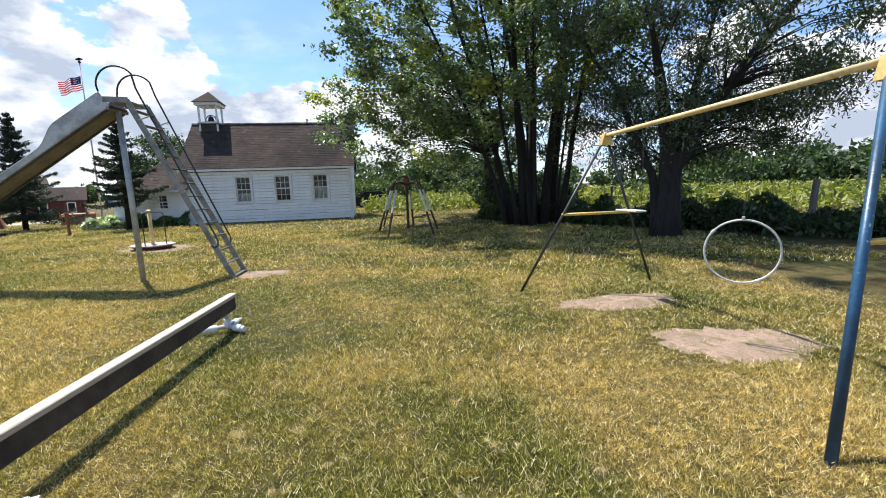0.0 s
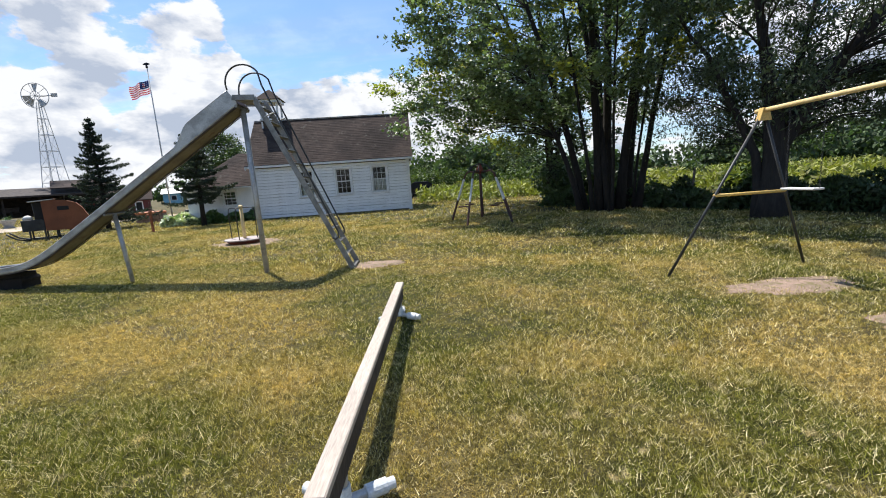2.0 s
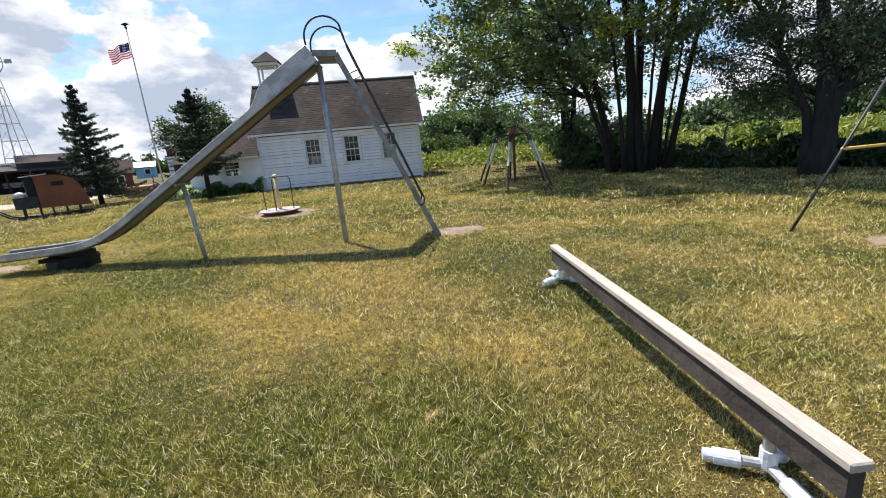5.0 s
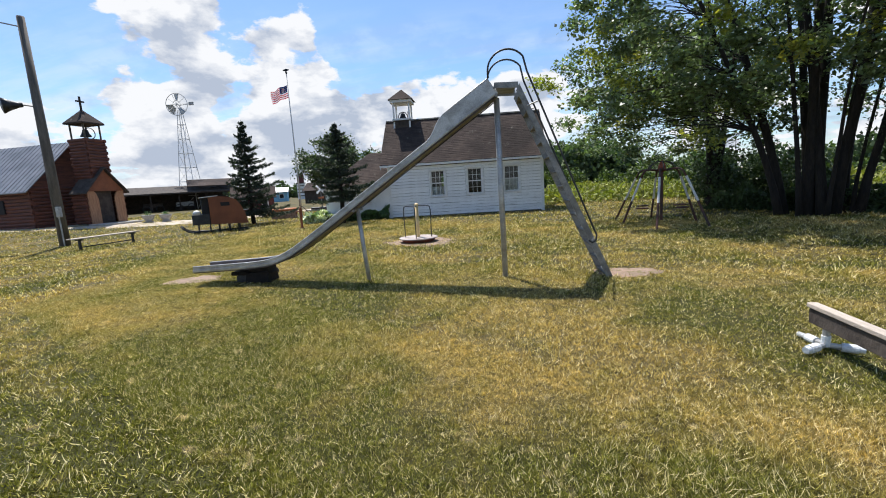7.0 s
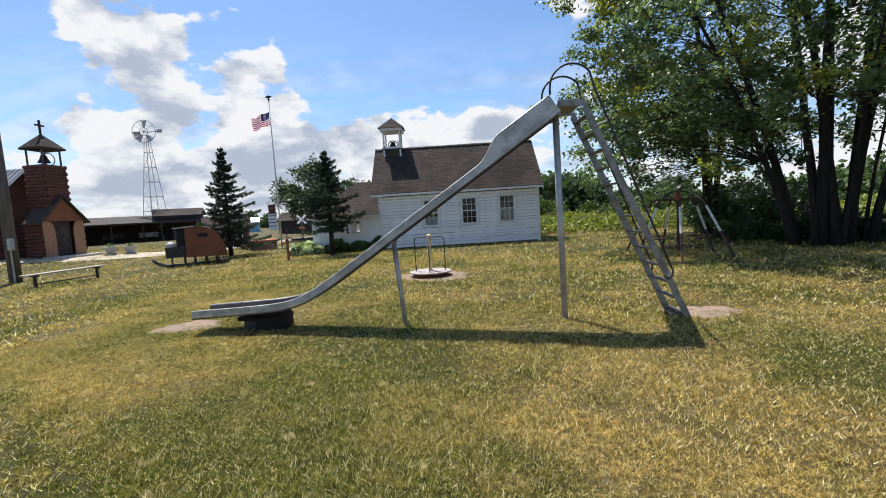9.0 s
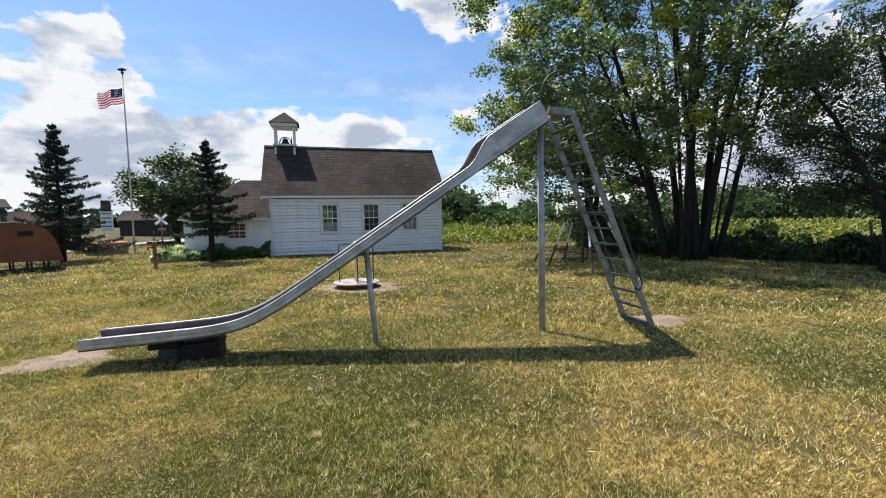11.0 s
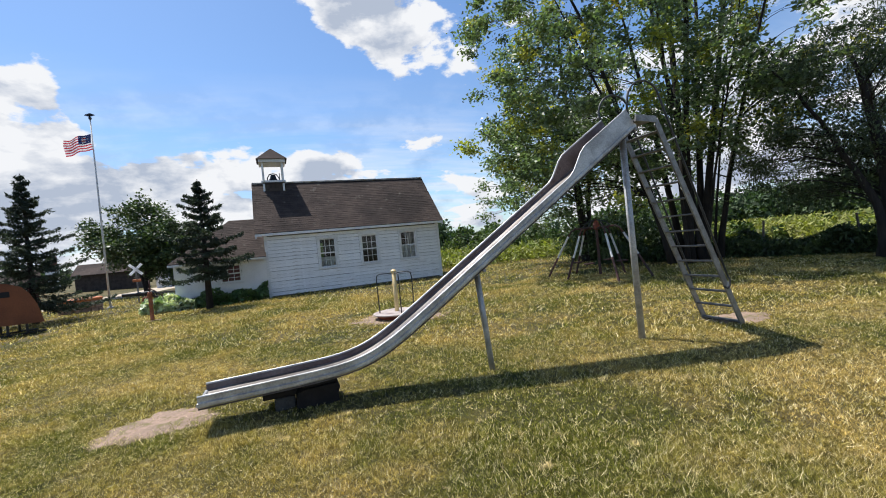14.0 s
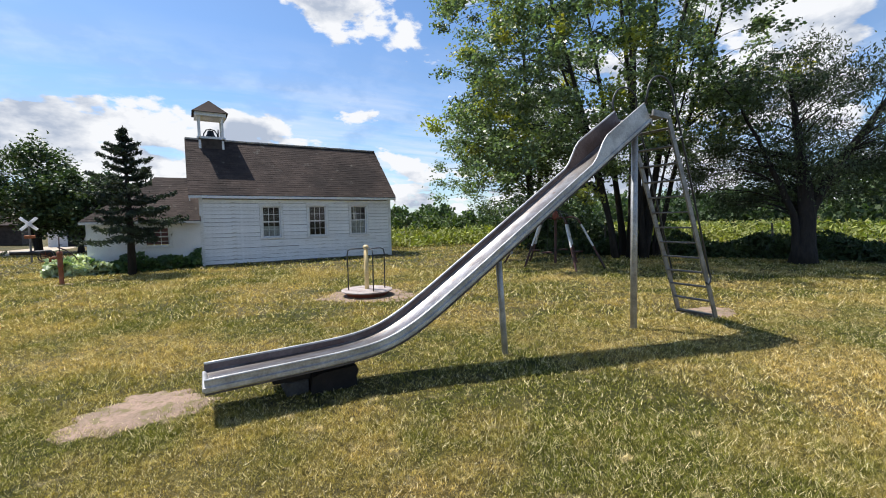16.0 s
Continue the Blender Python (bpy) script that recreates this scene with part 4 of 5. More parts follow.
for k in range(4):
    a = radians(30 + 90 * k)
    x, y = .75 * math.cos(a), .75 * math.sin(a)
    part("hanger", chain((x * .9, y * .9, 1.6), (x, y, .55)), "blackpipe", cl)
    part("seat", Buf().box(x - .16, y - .1, .5, x + .16, y + .1, .54, c=.012), "rustdark", cl)


# ---- trees ----
def deciduous(name, base, stems, lobes, clumps, per, leaf, mats, label, seed, slim=.62, droop=.25, reach=.30, low=2.2, fork=0.0, flat=.6, twig=1.0):
    """A broadleaf tree. stems: (foot offset, lean target, radius); lobes: (centre, radii) of the crown; clumps of leaves hang on thin limbs."""
    rng = np.random.default_rng(seed)
    root = thing(name, label, "tree", Matrix.Translation(base))
    lines = []
    trunk = Buf()
    for (ox, oy), (tx, ty, tz), r in stems:
        n = 12
        w = rng.normal(0, .12, (n + 1, 2)).cumsum(0) * .6
        pts, rad = [], []
        for i in range(n + 1):
            f = i / n
            e = max(0, (f - fork) / (1 - fork)) ** 1.2
            pts.append(Vector((ox + (tx - ox) * e + w[i, 0] * f, oy + (ty - oy) * e + w[i, 1] * f, tz * f - (.1 if i == 0 else 0))))
            rad.append(r * (1 - .88 * f) * (1.35 if i == 0 else 1.08 if i == 1 else 1.0))
        trunk.tube(pts, rad, 10)
        lines.append((pts, rad))
    spine = [(p, r) for pts, rad in lines for p, r in list(zip(pts, rad))[3:]]
    sp = np.array([tuple(p) for p, _ in spine])
    vol = np.array([a * b * c for _, (a, b, c) in lobes]) ** (2 / 3)
    pick = rng.choice(len(lobes), clumps, p=vol / vol.sum())
    cs = []
    for k in pick:
        c, rr = lobes[k]
        d = rng.normal(size=3)
        d /= np.linalg.norm(d)
        p = np.array(c) + d * np.array(rr) * rng.uniform(.3, 1.0) ** .4
        if p[2] > low + rng.uniform(0, .8):
            cs.append(p)
    cs = np.array(cs)
    limbs = Buf()
    for c in cs[:: 1 if len(cs) < 400 else 2]:
        d = np.linalg.norm(sp - c, axis=1) + 1.6 * np.maximum(sp[:, 2] - c[2] + .5, 0)
        i = int(d.argmin())
        a, r0 = spine[i]
        c = Vector(c)
        span = (c - a).length
        m = a.lerp(c, .5) + Vector((*rng.normal(0, .06 * span, 2), .10 * span))
        r1 = min(r0 * .5, .02 + .012 * span) * twig
        limbs.tube([a, a.lerp(m, .5) + Vector((0, 0, .03 * span)), m, c], [r1, r1 * .75, r1 * .5, .008], 5, False)
    tr = part("trunk", trunk, "bark", root, smooth=True)
    part("branchwork", limbs, "bark", root, kind="stuff")
    size = rng.uniform(.55, 1.25, len(cs))
    spots = []
    for c, s in zip(cs, size):
        q = rng.normal(size=(int(per * s), 3)) * np.array([reach, reach, reach * .62]) * s
        q[:, 2] -= .25 * (q[:, 0] ** 2 + q[:, 1] ** 2)
        out = np.array([c[0], c[1], 3.0])
        q += np.outer(rng.normal(0, .16 * s, len(q)), out / (np.linalg.norm(out) + .1))
        spots.append(c + q)
    share = rng.uniform(size=len(spots))
    for mat, lo, hi in mats:
        chosen = [p for p, u in zip(spots, share) if lo <= u < hi]
        if chosen:
            part("crown", leaf_mesh("crown", np.concatenate(chosen), leaf, rng, slim, droop, flat), mat, root)
    return root


stems = [((-.7, .2), (-4.4, 1.6, 14.5), .13), ((-.35, -.3), (-2.0, -3.4, 15.5), .14), ((.05, .1), (.3, .8, 18.0), .17), ((.4, -.2), (1.8, -2.2, 16), .15), ((.8, .2), (3.0, 1.4, 15), .15),
         ((.2, .6), (1.0, 4.4, 15), .14), ((-.1, -.6), (-3.0, -.6, 16.5), .12), ((-.9, 0), (-5.2, .4, 10.5), .10), ((1.0, -.3), (2.8, -2.4, 12), .11)]
rs = random.Random(5)
for k in range(3):
    a, r = rs.uniform(0, 6.28), rs.uniform(1.5, 4.2)
    stems.append(((.9 * math.cos(a), .7 * math.sin(a)), (r * math.cos(a) - .8, r * math.sin(a), rs.uniform(9, 14)), rs.uniform(.045, .07)))
deciduous("maple_tree", (3.75, 16.1, 0), stems,
          [((-1.4, .9, 9.0), (6.2, 6.2, 5.4)), ((-1.0, .3, 14.0), (5.2, 5.6, 4.4)), ((-2.6, .4, 6.4), (4.4, 4.8, 2.8)), ((-5.2, 1.3, 9.2), (2.7, 3.6, 3.8)), ((-5.4, 1.2, 5.4), (2.6, 3.0, 1.7)), ((1.0, -2.6, 8.0), (3.0, 2.8, 3.2)),
           ((-3.6, 1.2, 4.7), (3.4, 3.6, 1.6)), ((1.2, -1.6, 5.0), (2.4, 2.2, 1.2)), ((1.0, 2.6, 4.2), (2.6, 2.4, 1.4)), ((-.5, 2.2, 3.6), (3.4, 2.6, 1.6)), ((-4.2, .4, 3.5), (3.2, 3.2, 1.3)), ((-.4, -3.0, 5.6), (2.6, 2.0, 1.5)), ((-1.8, -1.4, 4.0), (2.4, 2.0, 1.1))], 560, 160, .15,
          [("leaf", 0, .86), ("leafy", .86, 1)], "tall spreading multi-stemmed maple with dense green crown", 21, reach=.225, low=1.6, twig=.7)
deciduous("maple_tree", (3.3, 22.0, 0), [((0, 0), (-.8, .3, 12.0), .24), ((0, 0), (1.0, -.4, 10), .15)], [((-1.0, .2, 5.8), (4.0, 3.4, 2.6)), ((-.5, 0, 9.0), (3.8, 3.4, 3.4)), ((-2.0, .6, 3.6), (3.4, 3.0, 1.9))], 190, 140, .15,
          [("leaf", 0, .95), ("leafy", .95, 1)], "smaller green maple beside the multi-stemmed one", 22, reach=.25, low=1.4, twig=.45)
deciduous("willow_tree", (6.05, 11.4, 0), [((0, 0), (-.5, .5, 5.9), .31), ((.1, -.08), (2.8, -1.8, 7.0), .23), ((-.2, .1), (-1.9, 1.6, 6.2), .13), ((.1, .1), (2.4, 2.2, 6.8), .17)],
          [((.4, 0, 4.9), (3.8, 3.6, 2.1)), ((2.0, -1.0, 4.8), (2.6, 2.4, 1.9)), ((2.6, .6, 3.6), (2.5, 2.4, 1.4)), ((2.2, 3.0, 3.0), (2.8, 2.2, 1.3)), ((.6, 2.6, 3.2), (2.6, 2.4, 1.5)), ((.4, 1.2, 6.0), (2.2, 2.0, 1.0)), ((1.6, .6, 2.9), (2.6, 2.2, 1.0))], 270, 200, .12,
          [("willow", 0, 1)], "old thick-trunked willow with drooping grey-green branches", 23, .34, .9, .29, 1.5, .22, 1.0, .5)
deciduous("shade_tree", (-22.6, 40, 0), [((0, 0), (.4, 0, 6), .2), ((0, 0), (-1.6, .3, 5.5), .14)], [((-.3, 0, 4.5), (3.4, 3.2, 2.3)), ((-1.2, 0, 3.2), (2.2, 2.2, 2.0)), ((1.8, 0, 2.9), (2.6, 2.2, 1.8)), ((.3, 0, 6.2), (1.6, 1.6, 1.1))], 150, 120, .22,
          [("leafdark", 0, 1)], "rounded dark green broadleaf tree behind the annex", 24, .7, .2, .34, .6)
deciduous("shade_tree", (-20.0, 38.5, 0), [((0, 0), (.3, 0, 4.8), .16), ((0, 0), (1.0, .3, 4.2), .11)], [((.2, 0, 3.9), (2.0, 2.0, 1.6)), ((1.0, 0, 2.8), (1.9, 1.8, 1.4)), ((-.8, 0, 2.6), (1.6, 1.6, 1.3))], 80, 120, .22,
          [("leafdark", 0, 1)], "smaller dark green broadleaf tree behind the annex", 25, .7, .2, .34, .6)


def spruce(base, height, radius, tiers, label, seed, bare=.9):
    """A spruce: a straight trunk with tiers of drooping boughs covered with needles."""
    rng = np.random.default_rng(seed)
    root = thing("spruce_tree", label, "tree", Matrix.Translation(base))
    part("trunk", Buf().tube([(0, 0, -.05), (.03, 0, height * .4), (0, .02, height)], [.13, .08, .012], 10), "bark", root, smooth=True)
    boughs, spots = Buf(), []
    count = tiers * 6
    for i in range(count):
        f = min((i // 6 + rng.normal(.5, .16)) / tiers, .99)
        z = bare + (height - bare - .06) * f
        r = (radius * (1 - f) ** 1.0 + .06) * rng.uniform(.4, 1.2) * (.75 if f < .06 else 1)
        a = i * 2.39996 + rng.uniform(-.5, .5)
        rise = (.62 * f - .24) * r
        tip = Vector((math.cos(a) * r, math.sin(a) * r, z + rise + .10 * r))
        mid = Vector((math.cos(a) * r * .55, math.sin(a) * r * .55, z + rise - .08 * r))
        boughs.tube([(0, 0, z), mid, tip], [.02, .012, .003], 4, False)
        m = int(250 * r / radius + 26)
        t = rng.uniform(.10, 1.04, m) ** .8
        p = np.outer((1 - t) ** 2, (0, 0, z)) + np.outer(2 * t * (1 - t), mid) + np.outer(t * t, tip)
        side = rng.normal(0, 1, m) * (.19 * r * (1.1 - t) + .035)
        p += np.stack([-math.sin(a) * side, math.cos(a) * side, rng.normal(-.03, .03, m) - .25 * np.abs(side)], 1)
        spots.append(p)
    part("branchwork", boughs, "bark", root, kind="stuff")
    part("needles", leaf_mesh("needles", np.concatenate(spots), .165, rng, .26, .1), "needle", root)
    return root


spruce((-13.87, 21.15, 0), 4.95, 1.95, 14, "young dark spruce with bare lower trunk by the annex", 31, 1.35)
spruce((-20.75, 23.8, 0), 6.0, 2.3, 23, "tall pointed dark blue-green spruce on the lawn", 32, .7)


# ---- shrubs, weeds and woods ----
def scatter(name, boxes, count, size, mat, label, category, seed, slim=.5, droop=-.6, kind="stuff"):
    """Leafy growth filling soft mounds: boxes of (x, y, half x, half y, height, share, turn)."""
    rng = np.random.default_rng(seed)
    out = []
    for x, y, hx, hy, h, share, turn in boxes:
        n = int(count * share)
        a = radians(turn)
        u, v = rng.uniform(-1, 1, n) * hx, rng.uniform(-1, 1, n) * hy
        top = h * (.62 + .38 * np.sin(u * 1.9 + 3 * seed) * np.sin(v * 1.3 + u * .7 + seed) + .22 * np.sin(u * 5.1 + v * 4.3))
        z = top * (1 - rng.uniform(0, 1, n) ** 2.2)
        px, py = x + u * math.cos(a) - v * math.sin(a), y + u * math.sin(a) + v * math.cos(a)
        out.append(np.stack([px, py, np.maximum(z, .02) + ground_z(px, py)], 1))
    ob = part(name, leaf_mesh(name, np.concatenate(out), size, rng, slim, droop), mat, None)
    return tagged(ob, label, category, kind=kind)


def grove(name, strips, leaves, size, mat, label, category, seed):
    """Many rounded crowns side by side: strips of (x, y, half length, half width, height, crowns, turn)."""
    rng = np.random.default_rng(seed)
    total = sum(q[5] * q[4] ** 1.5 for q in strips)
    out = []
    for x, y, hl, hw, h, k, turn in strips:
        a = radians(turn)
        for _ in range(k):
            u, v = rng.uniform(-hl, hl), rng.uniform(-hw, hw)
            hh = h * rng.uniform(.45, 1.05)
            r = hh * rng.uniform(.34, .62)
            cx, cy = x + u * math.cos(a) - v * math.sin(a), y + u * math.sin(a) + v * math.cos(a)
            n = int(leaves * h ** 1.5 / total)
            d = rng.normal(size=(n, 3))
            d /= np.linalg.norm(d, axis=1, keepdims=True)
            d *= rng.uniform(.55, 1.08, (n, 1)) * (1 + .16 * np.sin(d[:, :1] * 6 + d[:, 2:] * 5))
            p = d * np.array([r, r, hh * .52]) + np.array([cx, cy, hh * .5])
            p[:, 2] = np.maximum(p[:, 2], .05) + ground_z(cx, cy)
            out.append(p)
    ob = part(name, leaf_mesh(name, np.concatenate(out), size, rng, .7, 0.0), mat, None)
    return tagged(ob, label, category, kind="stuff")


scatter("fence_line_weeds", [(8.3, 12.4, 9.6, .95, .86, .7, -55), (8.0, 12.2, 9.4, .5, .6, .5, -55)], 40000, .22, "leafdark", "dark uncut weeds along the fence line", "weeds", 41, .3)
grove("undergrowth", [(5.2, 22.0, 2.4, 1.5, 2.2, 10, -35), (6.4, 18.4, 1.0, .8, 1.1, 4, -45)], 14000, .16, "leafdark", "brushy undergrowth behind the old trees", "brush", 42)
grove("field_bushes", [(12.5, 21.5, 2.8, 1.2, 1.1, 7, -40), (27, 26, 8, 3.0, 1.2, 16, -45), (34, 14, 8, 3.0, 1.3, 14, -60), (16, 33, 6, 2, 1.5, 10, -30)], 26000, .24, "shrub", "sunlit green bushes in the rough field", "bushes", 49)
scatter("weed_field", [(26, 26, 22, 14, 1.0, .6, -45), (10, 38, 14, 10, 1.0, .4, 0)], 60000, .42, "weed", "rough yellow-green field of tall weeds", "weeds", 43, .28)
grove("bushes", [(-2.5, 44, 6, 2.5, 2.6, 20, 0), (6, 38, 5, 2.5, 2.2, 16, -10), (-9, 48, 6, 2, 3.4, 14, 0), (14, 33, 5, 2.5, 1.7, 12, -30)], 34000, .26, "shrub", "rounded green bushes behind the schoolhouse", "bushes", 44)
grove("distant_woods", [(-12, 115, 34, 8, 10.5, 60, 0), (40, 108, 34, 8, 6.0, 50, -20), (95, 60, 50, 8, 8.0, 70, -52), (-100, 140, 70, 8, 6, 60, 12)], 60000, 1.2, "wood_far", "distant green line of woods", "woods", 45)
grove("near_woods", [(40, 40, 12, 4, 5.0, 26, -45), (44, 8, 16, 4, 7.0, 34, -62)], 40000, .55, "wood_far", "belt of green trees beyond the field", "woods", 46)
scatter("broad_leaf_plants", [(-13.2, 22.42, 1.25, .38, .62, .7, 6), (-14.6, 22.2, .7, .34, .5, .3, 6)], 2200, .17, "plant", "dark broad-leaved plants along the annex wall", "plants", 47, .7, -.3)
scatter("hosta_bed", [(-15.5, 22.2, .9, .55, .62, 1, 6)], 1500, .22, "hosta", "variegated pale green hostas beside the annex", "plants", 48, .6, -.3)


def fence_post(x, y, h, r, lean):
    return solid("fence_post", Buf().tube([(0, 0, -.1), (0, 0, h * .6), (.01, 0, h)], [r, r * .95, r * .9], 8), "polewood", "grey weathered fence post in the weeds", "post", pose(x, y, 0, lean, lean * .5, 0), "fence posts")


for x, y, h, r, ln in ((9.0, 10.3, 1.35, .075, 2), (6.4, 15.4, 1.3, .04, 3), (4.9, 18.6, 1.25, .04, -2), (3.6, 22.4, 1.2, .04, 2), (7.6, 13.0, 1.3, .04, -4), (10.9, 7.4, 1.35, .06, -3)):
    fence_post(x, y, h, r, ln)


# ---- grass blades on the near lawn ----
def south_edge(x):
    """The line from which the fine turf starts, bending north towards the slide's end."""
    return 1.75 + .52 * np.maximum(-4.0 - x, 0) - .25 * np.minimum(np.maximum(x + 1.5, 0), 2)


def grass(name, x0, x1, south, north, count, tall, wide, seed):
    """Mown blades in tufts between two lines across the lawn, each a function of x."""
    rng = np.random.default_rng(seed)
    x = rng.uniform(x0, x1, count)
    y = south(x) + rng.uniform(0, 1, count) * (north(x) - south(x))
    tufts = count // 11
    home = rng.integers(0, tufts, count)
    loose = rng.uniform(0, 1, count) < .35
    sig = .009 + tall * .2
    x = np.where(loose, x, x[home] + rng.normal(0, sig, count))
    y = np.where(loose, y, y[home] + rng.normal(0, sig, count))
    tone = rng.uniform(.6, 1.35, tufts)[home]
    fade = np.minimum.reduce([(x - x0) / 1.5, (x1 - x) / 1.0, (north(x) - y) / (.18 * (north(x) - south(x)) + .01)])
    keep = rng.uniform(0, 1, count) < fade
    for px, py, rx, ry, tn in PATCHES:
        a = -radians(tn)
        u, v = (x - px) * math.cos(a) - (y - py) * math.sin(a), (x - px) * math.sin(a) + (y - py) * math.cos(a)
        keep &= (u / rx) ** 2 + (v / ry) ** 2 > rng.uniform(.05, 1.35, count)
    x, y, tone = x[keep], y[keep], tone[keep]
    n = len(x)
    lush = .8 + .3 * np.sin(x * 1.3 + 2 * np.sin(y * .9)) * np.sin(y * 1.1 + x * .5) + .22 * np.sin(x * 5.3 + 2.2 * np.sin(y * 3.9)) * np.sin(y * 6.1 + x * 2.3)
    h = tall * lush * tone * rng.uniform(.6, 1.3, n)
    a = rng.uniform(0, 6.283, n)
    w = wide * rng.uniform(.65, 1.25, n)
    lean = rng.normal(0, .75, (n, 2)) * h[:, None]
    v = np.zeros((n, 3, 3))
    base = ground_z(x, y)
    v[:, 0] = np.stack([x - np.cos(a) * w, y - np.sin(a) * w, base - .002], 1)
    v[:, 1] = np.stack([x + np.cos(a) * w, y + np.sin(a) * w, base - .002], 1)
    v[:, 2] = np.stack([x + lean[:, 0], y + lean[:, 1], h + base], 1)
    ob = part(name, fast_mesh(name, v.reshape(-1, 3), np.arange(n * 3).reshape(n, 3)), "blade", None)
    tagged(ob, "short dry mown grass blades", "grass", kind="stuff")


def north_of(d):
    return lambda x: south_edge(x) + d


def level(y):
    return lambda x: y + 0 * x


grass("grass_blades", -13.6, 3.2, south_edge, north_of(2.8), 980000, .030, .0025, 51)
grass("grass_blades", -16.0, 5.0, north_of(2.2), north_of(7.0), 560000, .034, .0040, 52)
grass("grass_blades", -21.0, -3.4, level(1.5), lambda x: np.maximum(south_edge(x) + .5, 1.6), 300000, .036, .0048, 55)
grass("grass_blades", -40.0, -13.0, level(5.0), level(16.0), 160000, .055, .0125, 56)
grass("grass_blades", -18, 8, north_of(6.0), north_of(16), 260000, .055, .0095, 53)
grass("grass_blades", -40, 8, level(15), level(40), 150000, .085, .017, 54)


# ---- church ----
CH = pose(-33.6, 26.5, .36)
church = thing("log_church", "dark red log church with bell tower and metal roof", "church", CH)


def log_wall(parent, p, q, z0, z1, r=.13):
    """Stacked round logs between two plan points, each a piece of its parent."""
    n = max(1, round((z1 - z0) / (r * 1.75)))
    d = (Vector(q) - Vector(p)).normalized()
    for i in range(n):
        z = z0 + (i + .5) * (z1 - z0) / n
        e = .12 if i % 2 else .02
        part("log", Buf().tube([(p[0] - d.x * e, p[1] - d.y * e, z), (q[0] + d.x * e, q[1] + d.y * e, z)], r, 8), "log", parent)


log_wall(church, (-14.5, -3.0), (-2.8, -3.0), 0, 2.75)
log_wall(church, (-2.8, -3.0), (-2.8, 3.0), 0, 2.75)
log_wall(church, (-14.5, 3.0), (-2.8, 3.0), 0, 2.75)
part("inner_wall", Buf().box(-14.4, -2.94, 0, -2.86, 2.94, 2.8), "darkwood", church)
gb_ = Buf()
gb_.add([(-2.8, -3.05, 2.7), (-2.8, 3.05, 2.7), (-2.8, 0, 5.7), (-2.95, -3.05, 2.7), (-2.95, 3.05, 2.7), (-2.95, 0, 5.7)], [(0, 1, 2), (5, 4, 3), (0, 3, 4, 1), (1, 4, 5, 2), (2, 5, 3, 0)])
part("gable", gb_, "log", church)


def slab_roof(x0, x1, y0, z0, y1, z1, t=.07):
    """A sloped slab between an eave line and a ridge line, both along x."""
    return Buf().add([(x0, y0, z0), (x1, y0, z0), (x1, y1, z1), (x0, y1, z1), (x0, y0, z0 - t), (x1, y0, z0 - t), (x1, y1, z1 - t), (x0, y1, z1 - t)],
                     [(0, 1, 2, 3), (7, 6, 5, 4), (0, 4, 5, 1), (1, 5, 6, 2), (2, 6, 7, 3), (3, 7, 4, 0)])


for s in (-1, 1):
    rf = part("metal_roof", slab_roof(-14.8, -2.4, s * 3.5, 2.45, 0, 5.85), "metalroof", church, "grey ribbed metal roof")
    ribs = Buf()
    for i in range(32):
        x = -14.7 + i * .39
        ribs.tube([(x, s * 3.5, 2.46), (x, 0, 5.86)], .022, 4)
    part("roof_ribs", ribs, "metalroof", rf, kind="stuff")
for x in (-5.6, -9.6):
    part("side_window", Buf().box(x, -3.2, 1.1, x + .7, -3.05, 2.0, c=.02), "dark", church)
# tower
TX, TH = -1.15, .64
tw = part("tower", Buf().box(TX - TH + .06, -TH + .06, 0, TX + TH - .06, TH - .06, 5.85), "darkwood", church)
for p, q in (((TX - TH, -TH), (TX + TH, -TH)), ((TX + TH, -TH), (TX + TH, TH)), ((TX - TH, TH), (TX + TH, TH))):
    log_wall(tw, p, q, 2.6, 5.9, .12)
for x in (TX - TH + .08, TX + TH - .08):
    for y in (-TH + .08, TH - .08):
        part("tower_post", Buf().tube([(x, y, 5.8), (x, y, 7.05)], .055, 8), "polewood", church)
part("tower_roof", Buf().add([(TX - .80, -.80, 7.0), (TX + .80, -.80, 7.0), (TX + .80, .80, 7.0), (TX - .80, .80, 7.0), (TX, 0, 7.95), (TX - .80, -.80, 6.9), (TX + .80, -.80, 6.9), (TX + .80, .80, 6.9), (TX - .80, .80, 6.9)],
                           [(0, 1, 4), (1, 2, 4), (2, 3, 4), (3, 0, 4), (8, 7, 6, 5), (0, 5, 6, 1), (1, 6, 7, 2), (2, 7, 8, 3), (3, 8, 5, 0)]), "shingle", church, "dark pyramid tower roof")
part("cross", Buf().box(TX - .05, -.045, 7.9, TX + .05, .045, 8.8).box(TX - .04, -.28, 8.42, TX + .04, .28, 8.52), "darkwood", church, "wooden cross on the tower")
cb2 = part("tower_bell", Buf().lathe([(.34, 6.1), (.32, 6.16), (.21, 6.35), (.16, 6.55), (.05, 6.62)], 16, (TX, 0, 0)), "black", church, smooth=True)
part("bell_wheel", Buf().tube([(TX + .35, .38 * math.cos(a), 6.3 + .38 * math.sin(a)) for a in (2 * math.pi * k / 16 for k in range(17))], .03, 6), "black", cb2)
